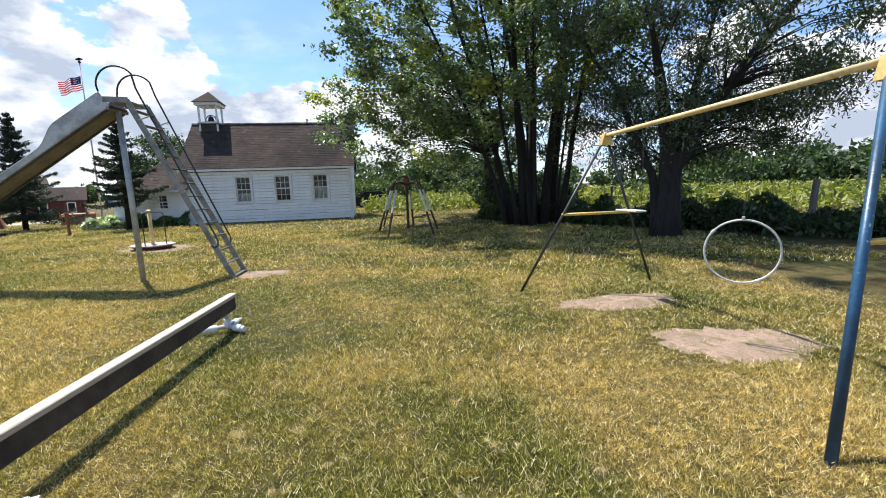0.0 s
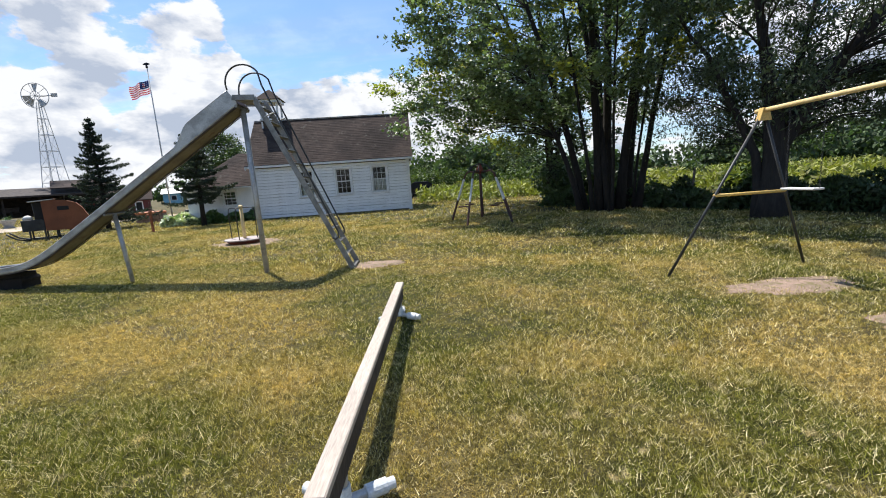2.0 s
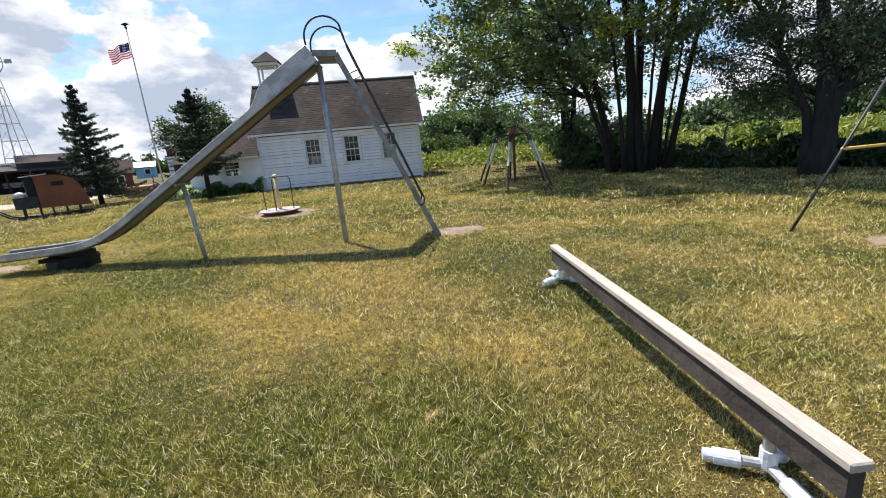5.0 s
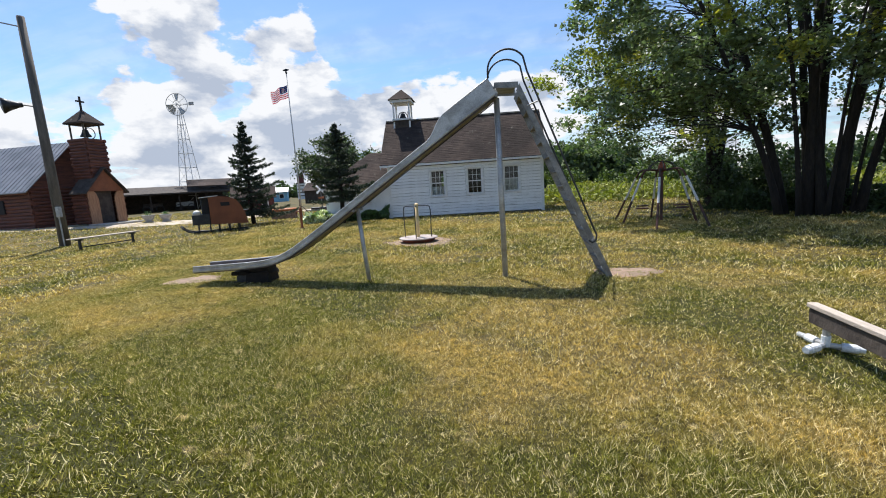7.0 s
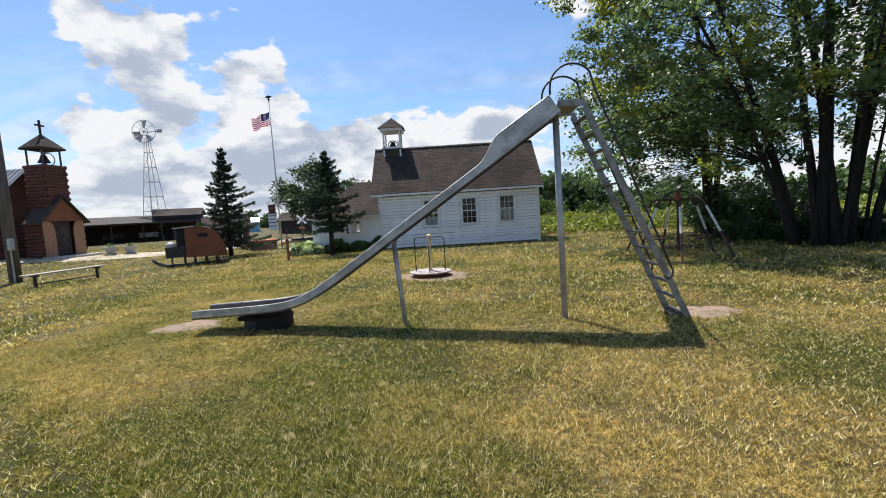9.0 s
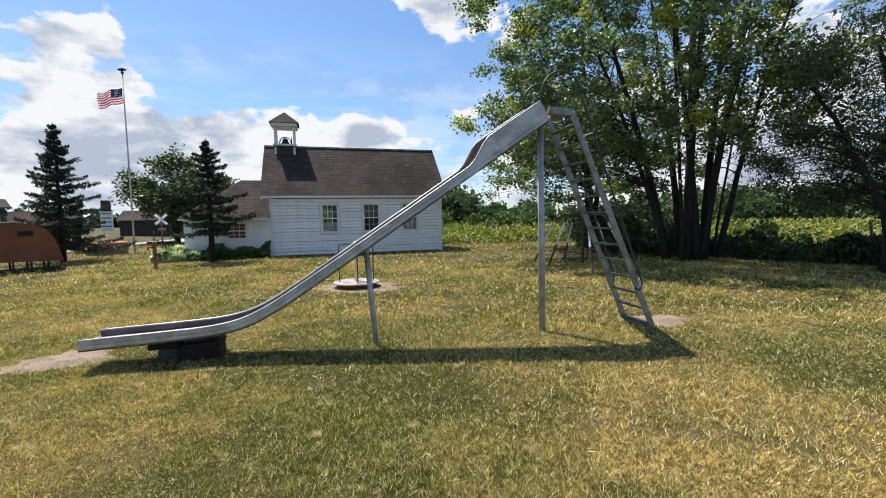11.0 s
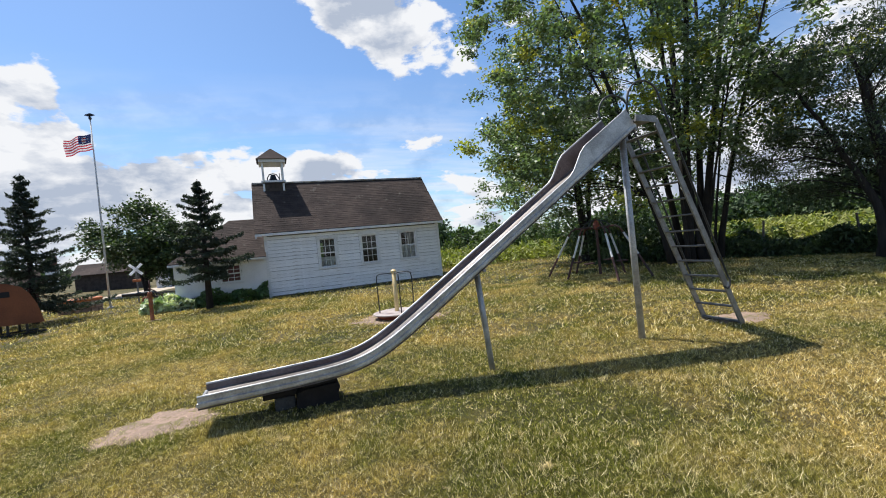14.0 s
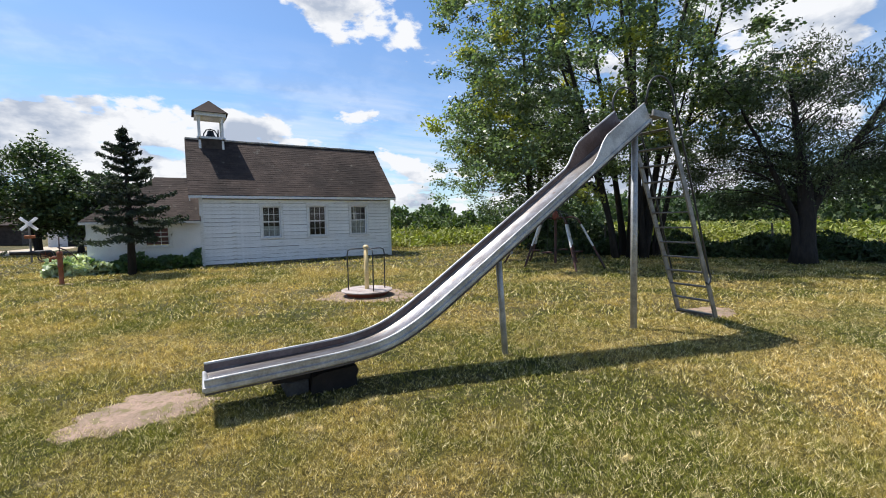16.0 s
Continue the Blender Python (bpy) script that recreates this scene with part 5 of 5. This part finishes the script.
# porch
PX, PW = -.42, 1.32
for s in (-1, 1):
    part("porch_roof", slab_roof(TX - .4, PX + .32, s * (PW + .28), 2.22, 0, 3.98, .1), "darkwood", church)
    part("porch_wing", Buf().prism([(s * PW, .05), (s * .60, .05), (s * .60, 1.75), (s * .72, 2.15), (s * .95, 2.4), (s * PW, 2.3)], 0, .08), "tanwood", church, "tan vertical-board porch wing").matrix_local = Matrix(((0, 1, 0, PX), (1, 0, 0, 0), (0, 0, 1, 0), (0, 0, 0, 1)))
    log_wall(church, (TX - .4, s * PW), (PX - .06, s * PW), .1, 2.3, .12)
pg = Buf().prism([(-PW, 2.3), (PW, 2.3), (0, 3.78)], -.05, .05)
part("porch_gable", pg, "plyred", church).matrix_local = Matrix(((0, 1, 0, PX + .1), (1, 0, 0, 0), (0, 0, 1, 0), (0, 0, 0, 1)))
part("door_recess", Buf().box(PX - .60, -.75, .05, PX - .54, .75, 2.5), "dark", church)
dr = part("church_door", Buf().box(PX - .25, -.58, .08, PX - .17, .58, 2.2, c=.02), "doorgrey", church, "grey double church door")
part("door_seam", Buf().box(PX - .168, -.01, .12, PX - .16, .01, 2.15), "dark", dr)
solid("door_slab", Buf().box(PX - .1, -1.5, -.3, PX + 1.3, 1.5, .07, c=.03), "concrete", "pale stone slab before the church door", "slab", CH)
for x, y in ((-31.9, 27.6), (-31.2, 28.4)):
    u = thing("stone_urn", "squat stone urn planted with dark leaves", "planter", pose(x, y, float(ground_z(x, y))), "urns by the church")
    part("urn_body", Buf().lathe([(.30, 0), (.32, .08), (.2, .14), (.3, .3), (.42, .5), (.44, .56), (.36, .56), (.3, .5)], 16), "concrete", u, smooth=True)
    rg = np.random.default_rng(int(-x * 10))
    part("urn_plant", leaf_mesh("urn_plant", rg.normal(0, .11, (110, 3)) + (0, 0, .60), .09, rg, .6), "plant", u, kind="stuff")

# ---- utility pole, bench ----
up = thing("utility_pole", "grey timber utility pole with lamp and horn speaker", "pole", pose(-24.6, 16.1, -.05))
part("pole", Buf().tube([(0, 0, 0), (0, 0, 4.5), (0, 0, 9.4)], [.2, .17, .13], 12), "polewood", up, smooth=True)
part("lamp_arm", Buf().tube([(-.05, -.05, 9.0), (-.4, -.6, 9.05), (-.9, -1.3, 8.95)], .03, 6), "galv", up)
lm = part("street_lamp", Buf().lathe([(.1, .0), (.22, -.12), (.24, -.2), (.2, -.22)], 14, (-1.0, -1.45, 8.98)), "galv", up, smooth=True)
part("lens", Buf().lathe([(.19, -.2), (.17, -.36), (.06, -.44)], 14, (-1.0, -1.45, 8.98)), "ringwhite", lm, smooth=True)
sp = part("horn_speaker", Buf().tube([(-.35, -.3, 5.95), (-.42, -.42, 5.93), (-.55, -.66, 5.9), (-.64, -.84, 5.87)], [.09, .11, .22, .32], 14), "black", up, "black horn loudspeaker", smooth=True)
part("bracket", Buf().tube([(-.1, -.1, 5.9), (-.36, -.3, 5.95)], .025, 6), "black", sp)
part("meter_box", Buf().box(.1, -.22, 1.3, .3, -.08, 1.75, c=.02), "galv", up)
part("conduit", Buf().tube([(.16, -.15, 0), (.16, -.15, 1.3)], .03, 8), "galv", up)
bn = thing("plank_bench", "long grey plank bench on black iron legs", "bench", pose(-21.47, 13.9, 0, 0, 0, -1.5))
for k in range(2):
    part("plank", Buf().box(-.17 + k * .175, 0, .43, -.005 + k * .175, 2.75, .475, c=.008), "beamwood", bn)
for y in (.33, 2.5):
    part("leg", Buf().box(-.16, y - .03, .37, .17, y + .03, .428, c=.006).box(-.03, y - .04, 0, .05, y + .04, .37, c=.01), "black", bn)
part("stretcher", Buf().tube([(.01, .33, .12), (.01, 2.5, .12)], .02, 6), "black", bn)

# ---- sled caboose ----
sl = thing("sled_caboose", "reddish plywood sled cabin on black iron runners", "sled", pose(-19.85, 19.25, 0, 0, 0, 40))
part("cabin", Buf().prism([(0, .40), (1.66, .34), (1.52, .95), (1.36, 1.32), (1.18, 1.55), (.85, 1.69), (.4, 1.74), (0, 1.70)], 0, 1.3), "plyred", sl)
part("roof_sheet", Buf().prism([(-.42, 1.69), (.4, 1.755), (.45, 1.79), (-.42, 1.725)], -.04, 1.34), "ringwhite", sl, "pale sheet over the cabin front")
part("side_window", Buf().box(.5, -.012, 1.26, .9, .004, 1.44, c=.004), "dark", sl)
part("front_box", Buf().box(-.78, .15, .42, -.004, 1.15, .92, c=.02), "black", sl, "black front box")
part("bundle", Buf().lathe([(.16, 0), (.2, .06), (.12, .16), (.04, .2)], 10, (-.55, .4, .92)), "ringwhite", sl, smooth=True)
part("front_window", Buf().box(-.3, .2, .92, -.004, 1.1, 1.66, c=.01), "dark", sl, "dark glazed driver's front")
part("stovepipe", Buf().tube([(-.28, .5, .9), (-.28, .5, 1.62)], .06, 10), "black", sl)
for v in (.15, 1.15):
    part("runner", Buf().tube([(-1.3, v, .40), (-1.18, v, .27), (-1.0, v, .13), (-.75, v, .06), (0, v, .045), (1.7, v, .045)], .035, 8), "black", sl, smooth=True)
    for u in (-.55, -.05, .35, .8, 1.25):
        part("strut", Buf().box(u - .03, v - .03, .05, u + .03, v + .03, .44), "black", sl)

# ---- brick planter, carved post, flagpole ----
pl = thing("brick_planter", "low brick planter ring with orange rim", "planter", pose(-21.05, 27.7, 0, 0, 0, 25) @ Matrix.Diagonal((1.22, 1.22, 1.3, 1)))
for row in range(3):
    for k in range(14):
        a = 2 * math.pi * (k + .5 * (row % 2)) / 14
        m = pose(.62 * math.cos(a), .5 * math.sin(a), row * .145, 0, 0, math.degrees(a) + 90)
        part("brick", Buf().box(-.13, -.06, 0, .13, .06, .135, m, c=.012), "brick", pl)
part("rim", Buf().tube([(.64 * math.cos(a), .52 * math.sin(a), .46) for a in (2 * math.pi * k / 24 for k in range(25))], .07, 8), "orange", pl, smooth=True)
part("soil", Buf().lathe([(.52, .0), (.52, .38), (.1, .4)], 20), "dirt", pl)
cp = thing("hand_pump", "rusty orange-red iron hand pump standing in the lawn", "pump", pose(-15.18, 19.4, 0))
part("pump_body", Buf().lathe([(.075, 0), (.07, .04), (.058, .06), (.055, .5), (.07, .52), (.07, .56), (.06, .58), (.062, .86), (.075, .88), (.075, .92), (.05, .96), (.02, .98)], 14), "carving", cp, smooth=True)
part("spout", Buf().tube([(-.05, 0, .78), (-.15, -.02, .80), (-.20, -.02, .77), (-.215, -.02, .68)], [.035, .032, .03, .03], 8), "carving", cp, smooth=True)
part("rod", Buf().tube([(0, 0, .96), (.01, 0, 1.36)], .016, 6), "rustdark", cp, smooth=True)
part("lever", Buf().tube([(-.03, 0, 1.08), (.14, .0, 1.0), (.34, .02, .80), (.38, .02, .70)], [.022, .02, .016, .018], 6), "rustdark", cp, smooth=True)
part("base_stone", Buf().lathe([(.3, 0), (.26, .02), (.12, .025)], 14), "dirt", cp)
fp = thing("flagpole", "slim white flagpole topped by an eagle finial", "flagpole", pose(-20.12, 28.35, 0))
part("pole", Buf().tube([(0, 0, -.05), (0, 0, 5), (0, 0, 9.55)], [.05, .042, .03], 10), "ringwhite", fp, smooth=True)
part("finial", Buf().lathe([(.02, 9.5), (.07, 9.56), (.07, 9.62), (.02, 9.68)], 10).add([(-.02, 0, 9.66), (.2, .03, 9.78), (.24, 0, 9.74), (-.2, -.03, 9.78), (-.24, 0, 9.74), (0, .02, 9.86), (0, -.1, 9.7)], [(0, 2, 1), (0, 3, 4), (0, 5, 6), (0, 1, 5), (0, 5, 3)]), "black", fp)
part("base", Buf().lathe([(.16, 0), (.14, .06), (.06, .1)], 14), "concrete", fp)
fl = thing("flag", "striped red and white flag with blue canton hanging from the pole", "flag", pose(-20.16, 28.33, 8.8, 0, 0, 205))


def cloth(u, w):
    """A point of the sagging cloth: u along its fly, w down its hoist."""
    return (u * .95 + .03 * math.sin(w * 6), .10 * math.sin(u * 7 + w * 2) * u + .05 * math.sin(u * 13), -w - .42 * u ** 1.25 - .04 * math.sin(u * 9))


def cloth_piece(u0, u1, w0, w1, off=0.0):
    n = 14
    vs = [Vector(cloth(u0 + (u1 - u0) * i / n, w)) + Vector((0, off, 0)) for w in (w0, w1) for i in range(n + 1)]
    return Buf().add(vs, [(i, i + 1, i + n + 2, i + n + 1) for i in range(n)])


for k in range(13):
    part("stripe", cloth_piece(0, 1.1, k * .06, (k + 1) * .06), "flagred" if k % 2 == 0 else "flagwhite", fl, smooth=True)
for off in (.008, -.008):
    part("canton", cloth_piece(0, .52, 0, .42, off), "flagblue", fl, smooth=True)
for i in range(4):
    for j in range(3):
        u, w = .07 + i * .125, .07 + j * .13
        part("star", cloth_piece(u, u + .05, w, w + .045, .013), "flagwhite", fl)

# ---- cannon and crossing sign ----
cn = thing("old_cannon", "small black cannon on spoked wheels", "cannon", pose(-19.0, 30.2, 0, 0, 0, 10))
part("barrel", Buf().tube([(-1.25, 0, .5), (-1.2, 0, .5), (-.6, 0, .48), (.1, 0, .47), (.2, 0, .47)], [.1, .085, .1, .13, .07], 12), "black", cn, smooth=True)
for v in (-.3, .3):
    w = part("wheel", Buf().tube([(.27 * math.cos(a), v, .3 + .27 * math.sin(a)) for a in (2 * math.pi * k / 18 for k in range(19))], .025, 6), "black", cn)
    for k in range(4):
        a = math.pi * k / 4
        part("spoke", Buf().tube([(-.26 * math.cos(a), v, .3 - .26 * math.sin(a)), (.26 * math.cos(a), v, .3 + .26 * math.sin(a))], .012, 5), "rust", w)
part("trail", Buf().tube([(0, 0, .35), (.7, 0, .08)], .06, 8).tube([(0, -.32, .3), (0, .32, .3)], .03, 6), "darkwood", cn)
xs = thing("crossing_sign", "white crossed-board railway sign on a thin post", "sign", pose(-19.75, 30.75, 0, 0, 0, 15))
part("post", Buf().tube([(0, 0, 0), (0, 0, 2.0)], .04, 8), "steelgrey", xs)
for s in (-1, 1):
    part("board", Buf().box(-.42, -.05 - .02 * s, -.07, .42, -.03 - .02 * s, .07, Matrix.Translation((0, 0, 1.85)) @ pose(0, 0, 0, 0, 45 * s, 0), c=.004), "flagwhite", xs)
part("light_box", Buf().box(-.2, -.06, 1.15, .2, .02, 1.3, c=.02), "orange", xs)

# ---- windmill ----
wm = thing("farm_windmill", "galvanised lattice farm windmill with open wheel", "windmill", pose(-51, 54, .4, 0, 0, 12))
TOPZ = 13.6
for sx, sy in ((-1, -1), (1, -1), (1, 1), (-1, 1)):
    part("leg", Buf().tube([(sx * 1.25, sy * 1.25, 0), (sx * .2, sy * .2, TOPZ)], .045, 5), "ringwhite", wm)
for i in range(1, 7):
    f = i / 7
    h = 1.25 + (.2 - 1.25) * f
    g2 = Buf()
    z = TOPZ * f
    for p, q in (((-h, -h), (h, -h)), ((h, -h), (h, h)), ((h, h), (-h, h)), ((-h, h), (-h, -h))):
        g2.tube([(*p, z), (*q, z)], .04, 4)
        f2 = max(0, (i - 1) / 7)
        h2 = 1.25 + (.2 - 1.25) * f2
        g2.tube([(math.copysign(h2, p[0]), math.copysign(h2, p[1]), TOPZ * f2), (*q, z)], .018, 4)
    part("brace_ring", g2, "ringwhite", wm)
part("ladder", Buf().tube([(.0, -1.1, 0), (0, -.2, TOPZ)], .03, 4), "ringwhite", wm)
part("wheel_rim", Buf().tube([(1.45 * math.cos(a), -.5, 14.3 + 1.45 * math.sin(a)) for a in (2 * math.pi * k / 24 for k in range(25))], .04, 5), "galv", wm)
part("wheel_rim", Buf().tube([(.5 * math.cos(a), -.5, 14.3 + .5 * math.sin(a)) for a in (2 * math.pi * k / 16 for k in range(17))], .03, 5), "galv", wm)
for k in range(10):
    a = 2 * math.pi * k / 10
    part("spoke", Buf().tube([(0, -.5, 14.3), (1.45 * math.cos(a), -.5, 14.3 + 1.45 * math.sin(a))], .025, 4), "galv", wm)
for k in (2, 5, 6, 8):
    a0, a1 = 2 * math.pi * k / 10, 2 * math.pi * (k + .8) / 10
    part("vane", Buf().add([(r * math.cos(a), -.5 + d, 14.3 + r * math.sin(a)) for r, a, d in ((.55, a0, 0), (1.42, a0, 0), (1.42, a1, .15), (.55, a1, .1))] + [(r * math.cos(a), -.49 + d, 14.3 + r * math.sin(a)) for r, a, d in ((.55, a0, 0), (1.42, a0, 0), (1.42, a1, .15), (.55, a1, .1))],
                            [(0, 1, 2, 3), (7, 6, 5, 4), (0, 4, 5, 1), (1, 5, 6, 2), (2, 6, 7, 3), (3, 7, 4, 0)]), "galv", wm)
part("tail_boom", Buf().tube([(0, -.5, 14.3), (0, .2, 14.3), (.9, 1.0, 14.6)], .05, 6), "galv", wm)
part("tail_vane", Buf().box(.8, 1.0, 14.4, 1.5, 1.04, 14.85), "galv", wm)

# ---- pavilion and far buildings ----
pv = thing("open_shed", "long low open-sided shed with dark roof", "shed", pose(-58.5, 37.6, .38, 0, 0, 41.5))
PL = 21
part("roof", slab_roof(-.5, PL + .5, -.6, 2.35, 3.2, 3.25, .18), "darkwood", pv)
part("roof", slab_roof(-.5, PL + .5, 7.0, 2.35, 3.2, 3.25, .18), "darkwood", pv)
part("raised_roof", slab_roof(16, PL + .7, -.4, 3.05, 3.2, 4.0, .14), "shingle", pv, "higher brown roof part")
part("back_wall", Buf().box(0, 6.3, 0, PL, 6.4, 2.4), "darkwood", pv)
for i in range(8):
    part("post", Buf().box(i * 3 - .07, -.1, 0, i * 3 + .07, .04, 2.3), "darkwood", pv)
for k, (u, m) in enumerate(((3, "rust"), (7.5, "steelgrey"), (12, "darkwood"), (15.5, "concrete"), (19, "rust"))):
    wg = thing("farm_wagon", "old farm wagon parked under the shed", "wagon", pv.matrix_world @ pose(u, 2.4, 0), "wagons under the shed")
    part("wagon_box", Buf().box(-1.0, -.6, .6, 1.0, .6, 1.15, c=.03), m, wg)
    for x in (-.7, .7):
        for y in (-.62, .62):
            part("wheel", Buf().tube([(x + .42 * math.cos(a), y, .45 + .42 * math.sin(a)) for a in (2 * math.pi * k2 / 16 for k2 in range(17))], .05, 6), "black", wg)


def shed(name, x, y, turn, w, d, h, rise, wall, roof, label, wins=()):
    """A small gabled shed with its ridge along x, a door and windows on its front."""
    ob = thing(name, label, "shed", pose(x, y, float(ground_z(x, y)) - .05, 0, 0, turn))
    b = Buf().box(-w / 2, 0, 0, w / 2, d, h)
    part("wall", b, wall, ob)
    g = Buf()
    for s in (-w / 2, w / 2 - .08):
        g.add([(s, 0, h), (s, d, h), (s, d / 2, h + rise), (s + .08, 0, h), (s + .08, d, h), (s + .08, d / 2, h + rise)], [(0, 1, 2), (5, 4, 3), (0, 3, 4, 1), (1, 4, 5, 2), (2, 5, 3, 0)])
    part("gable", g, wall, ob)
    k = rise / (d / 2)
    part("roof", slab_roof(-w / 2 - .25, w / 2 + .25, -.3, h - .3 * k + .06, d / 2, h + rise + .06), roof, ob)
    part("roof", slab_roof(-w / 2 - .25, w / 2 + .25, d + .3, h - .3 * k + .06, d / 2, h + rise + .06), roof, ob)
    for wx, wz, ww, wh in wins:
        wv = part("window", Buf().box(wx - ww / 2 - .08, -.04, wz - .08, wx + ww / 2 + .08, -.004, wz + wh + .08, c=.01), "white", ob)
        part("pane", Buf().box(wx - ww / 2, -.06, wz, wx + ww / 2, -.045, wz + wh), "dark", wv)
    return ob


shed("red_shed", -29.3, 36.5, 34, 3.4, 2.8, 1.6, .9, "redhouse", "shingle", "dark red wooden shed with white-framed windows", ((-.8, .55, .42, .7), (.9, .55, .42, .7)))
shed("blue_shed", -48.8, 72.5, 25, 2.6, 2.6, 1.9, .7, "bluehouse", "metalroof", "small pale blue shed with light roof", ((.3, .7, .7, .7),))
shed("white_shed", -24.0, 50.0, 10, 2.6, 4.0, 2.0, .8, "white", "shingle", "small white shed behind the trees", ((.4, 0.02, .9, 1.6),))
shed("old_barn", -31.5, 55.0, 10, 5.2, 4.5, 1.9, 1.0, "darkwood", "shingle", "low dark timber barn behind the trees")
shed("brown_barn", -18.0, 49.0, 8, 6.5, 5.0, 2.3, 1.4, "redhouse", "shingle", "dark red-brown barn behind the annex")
kk = thing("signal_box", "narrow white wooden tower with red top", "tower", pose(-54.3, 90.5, .35, 0, 0, 20) @ Matrix.Scale(1.5, 4))
part("lower", Buf().box(-.55, -.5, 0, .55, .5, 2.4, c=.03), "white", kk)
part("upper", Buf().box(-.45, -.4, 2.5, .45, .4, 3.7, c=.03), "redhouse", kk)
part("cap", Buf().box(-.65, -.6, 2.38, .65, .6, 2.5, c=.02), "darkwood", kk)
for z in (.5, 1.0, 1.5, 2.0):
    part("slat", Buf().box(-.5, -.53, z, .5, -.503, z + .12), "darkwood", kk)


def car(x, y, turn, label):
    ob = thing("parked_car", label, "car", pose(x, y, 0, 0, 0, turn))
    part("body", Buf().prism([(-2.1, .3), (2.1, .3), (2.15, .62), (2.0, .78), (1.1, .88), (-1.7, .92), (-2.1, .8)], -.8, .8), "carpaint", ob)
    part("cabin", Buf().prism([(-1.5, .9), (.95, .88), (.35, 1.34), (-1.05, 1.36)], -.68, .68), "dark", ob)
    part("roof", Buf().box(-1.0, -.66, 1.34, .3, .66, 1.4, c=.03), "carpaint", ob)
    for sx in (-1.35, 1.35):
        for sy in (-.72, .72):
            w = part("wheel", Buf().tube([(sx, sy - .1, .32), (sx, sy + .1, .32)], .32, 16), "tyre", ob)
            part("rim", Buf().tube([(sx, sy - .115, .32), (sx, sy + .115, .32)], .18, 12), "galv", w)
    for y2 in (-.55, .55):
        part("headlight", Buf().box(2.1, y2 - .15, .58, 2.17, y2 + .15, .72, c=.02), "ringwhite", ob)
    return ob


car(-3.9, 38.6, 4, "dark old car parked behind the schoolhouse")
pt = thing("picnic_table", "weathered picnic table beyond the lawn", "table", pose(1.0, 37.0, 0, 0, 0, 10))
part("top", Buf().box(-.95, -.38, .7, .95, .38, .75, c=.01), "beamwood", pt)
for s in (-1, 1):
    part("bench_plank", Buf().box(-.95, s * .75 - .14, .42, .95, s * .75 + .14, .46, c=.01), "beamwood", pt)
    part("trestle", Buf().tube([(s * .7, -.7, 0), (s * .7, .3, .7)], .04, 4).tube([(s * .7, .7, 0), (s * .7, -.3, .7)], .04, 4).box(s * .7 - .03, -.85, .36, s * .7 + .03, .85, .42), "darkwood", pt)
rk = thing("old_implement", "rusty orange farm implement in the grass", "machine", pose(-1.2, 38.0, 0))
part("frame", Buf().box(-.6, -.3, .3, .6, .3, .55, c=.04).tube([(.5, 0, .4), (1.3, 0, .25)], .05, 6), "orange", rk)
for s in (-.35, .35):
    part("wheel", Buf().tube([(.33 * math.cos(a) - .2, s, .34 + .33 * math.sin(a)) for a in (2 * math.pi * k / 16 for k in range(17))], .04, 6), "rust", rk)

# ---- clapboards of the schoolhouse ----
rb_ = random.Random(77)
EXPOSE = .152
boards = {}


def clapboard(x0, x1, z):
    """One lapped board: thick at its lower edge, thin at its upper."""
    w = round(x1 - x0, 2)
    if w not in boards:
        boards[w] = Buf().add([(0, -.018, 0), (w, -.018, 0), (w, .012, EXPOSE - .010), (0, .012, EXPOSE - .010), (0, .026, 0), (w, .026, 0), (w, .026, EXPOSE - .010), (0, .026, EXPOSE - .010)],
                              [(0, 1, 2, 3), (7, 6, 5, 4), (0, 4, 5, 1), (1, 5, 6, 2), (2, 6, 7, 3), (3, 7, 4, 0)]).mesh("clapboard")
    ob = part("clapboard", boards[w], "board", front)
    ob.matrix_local = pose(x0, rb_.uniform(-.005, .003), z + rb_.uniform(-.005, .005), 0, rb_.uniform(-.12, .12), 0)


z = .06
while z + EXPOSE < H - .2:
    spans = [(.10, L - .10)]
    for wx0, wz0, wx1, wz1 in WINS:
        if z + EXPOSE > wz0 - .05 and z < wz1 + .12:
            lo, hi = max(z, wz1 + .13), z + EXPOSE - .01
            if hi - lo > .012:
                part("clapboard", Buf().box(wx0 - .108, -.004, lo, wx1 + .108, .026, hi), "board", front)
            lo, hi = z, min(z + EXPOSE - .01, wz0 - .052)
            if hi - lo > .012:
                part("clapboard", Buf().box(wx0 - .108, -.006, lo, wx1 + .108, .026, hi), "board", front)
            spans = [q for a, c in spans for q in ((a, min(c, wx0 - .11)), (max(a, wx1 + .11), c)) if q[1] - q[0] > .05]
    for a, c in spans:
        cut = a
        while cut < c - .02:
            nxt = min(c, cut + rb_.choice((1.8, 2.4, 3.0, 3.6)))
            if c - nxt < .5:
                nxt = c
            clapboard(cut, nxt - .003, z)
            cut = nxt
    z += EXPOSE
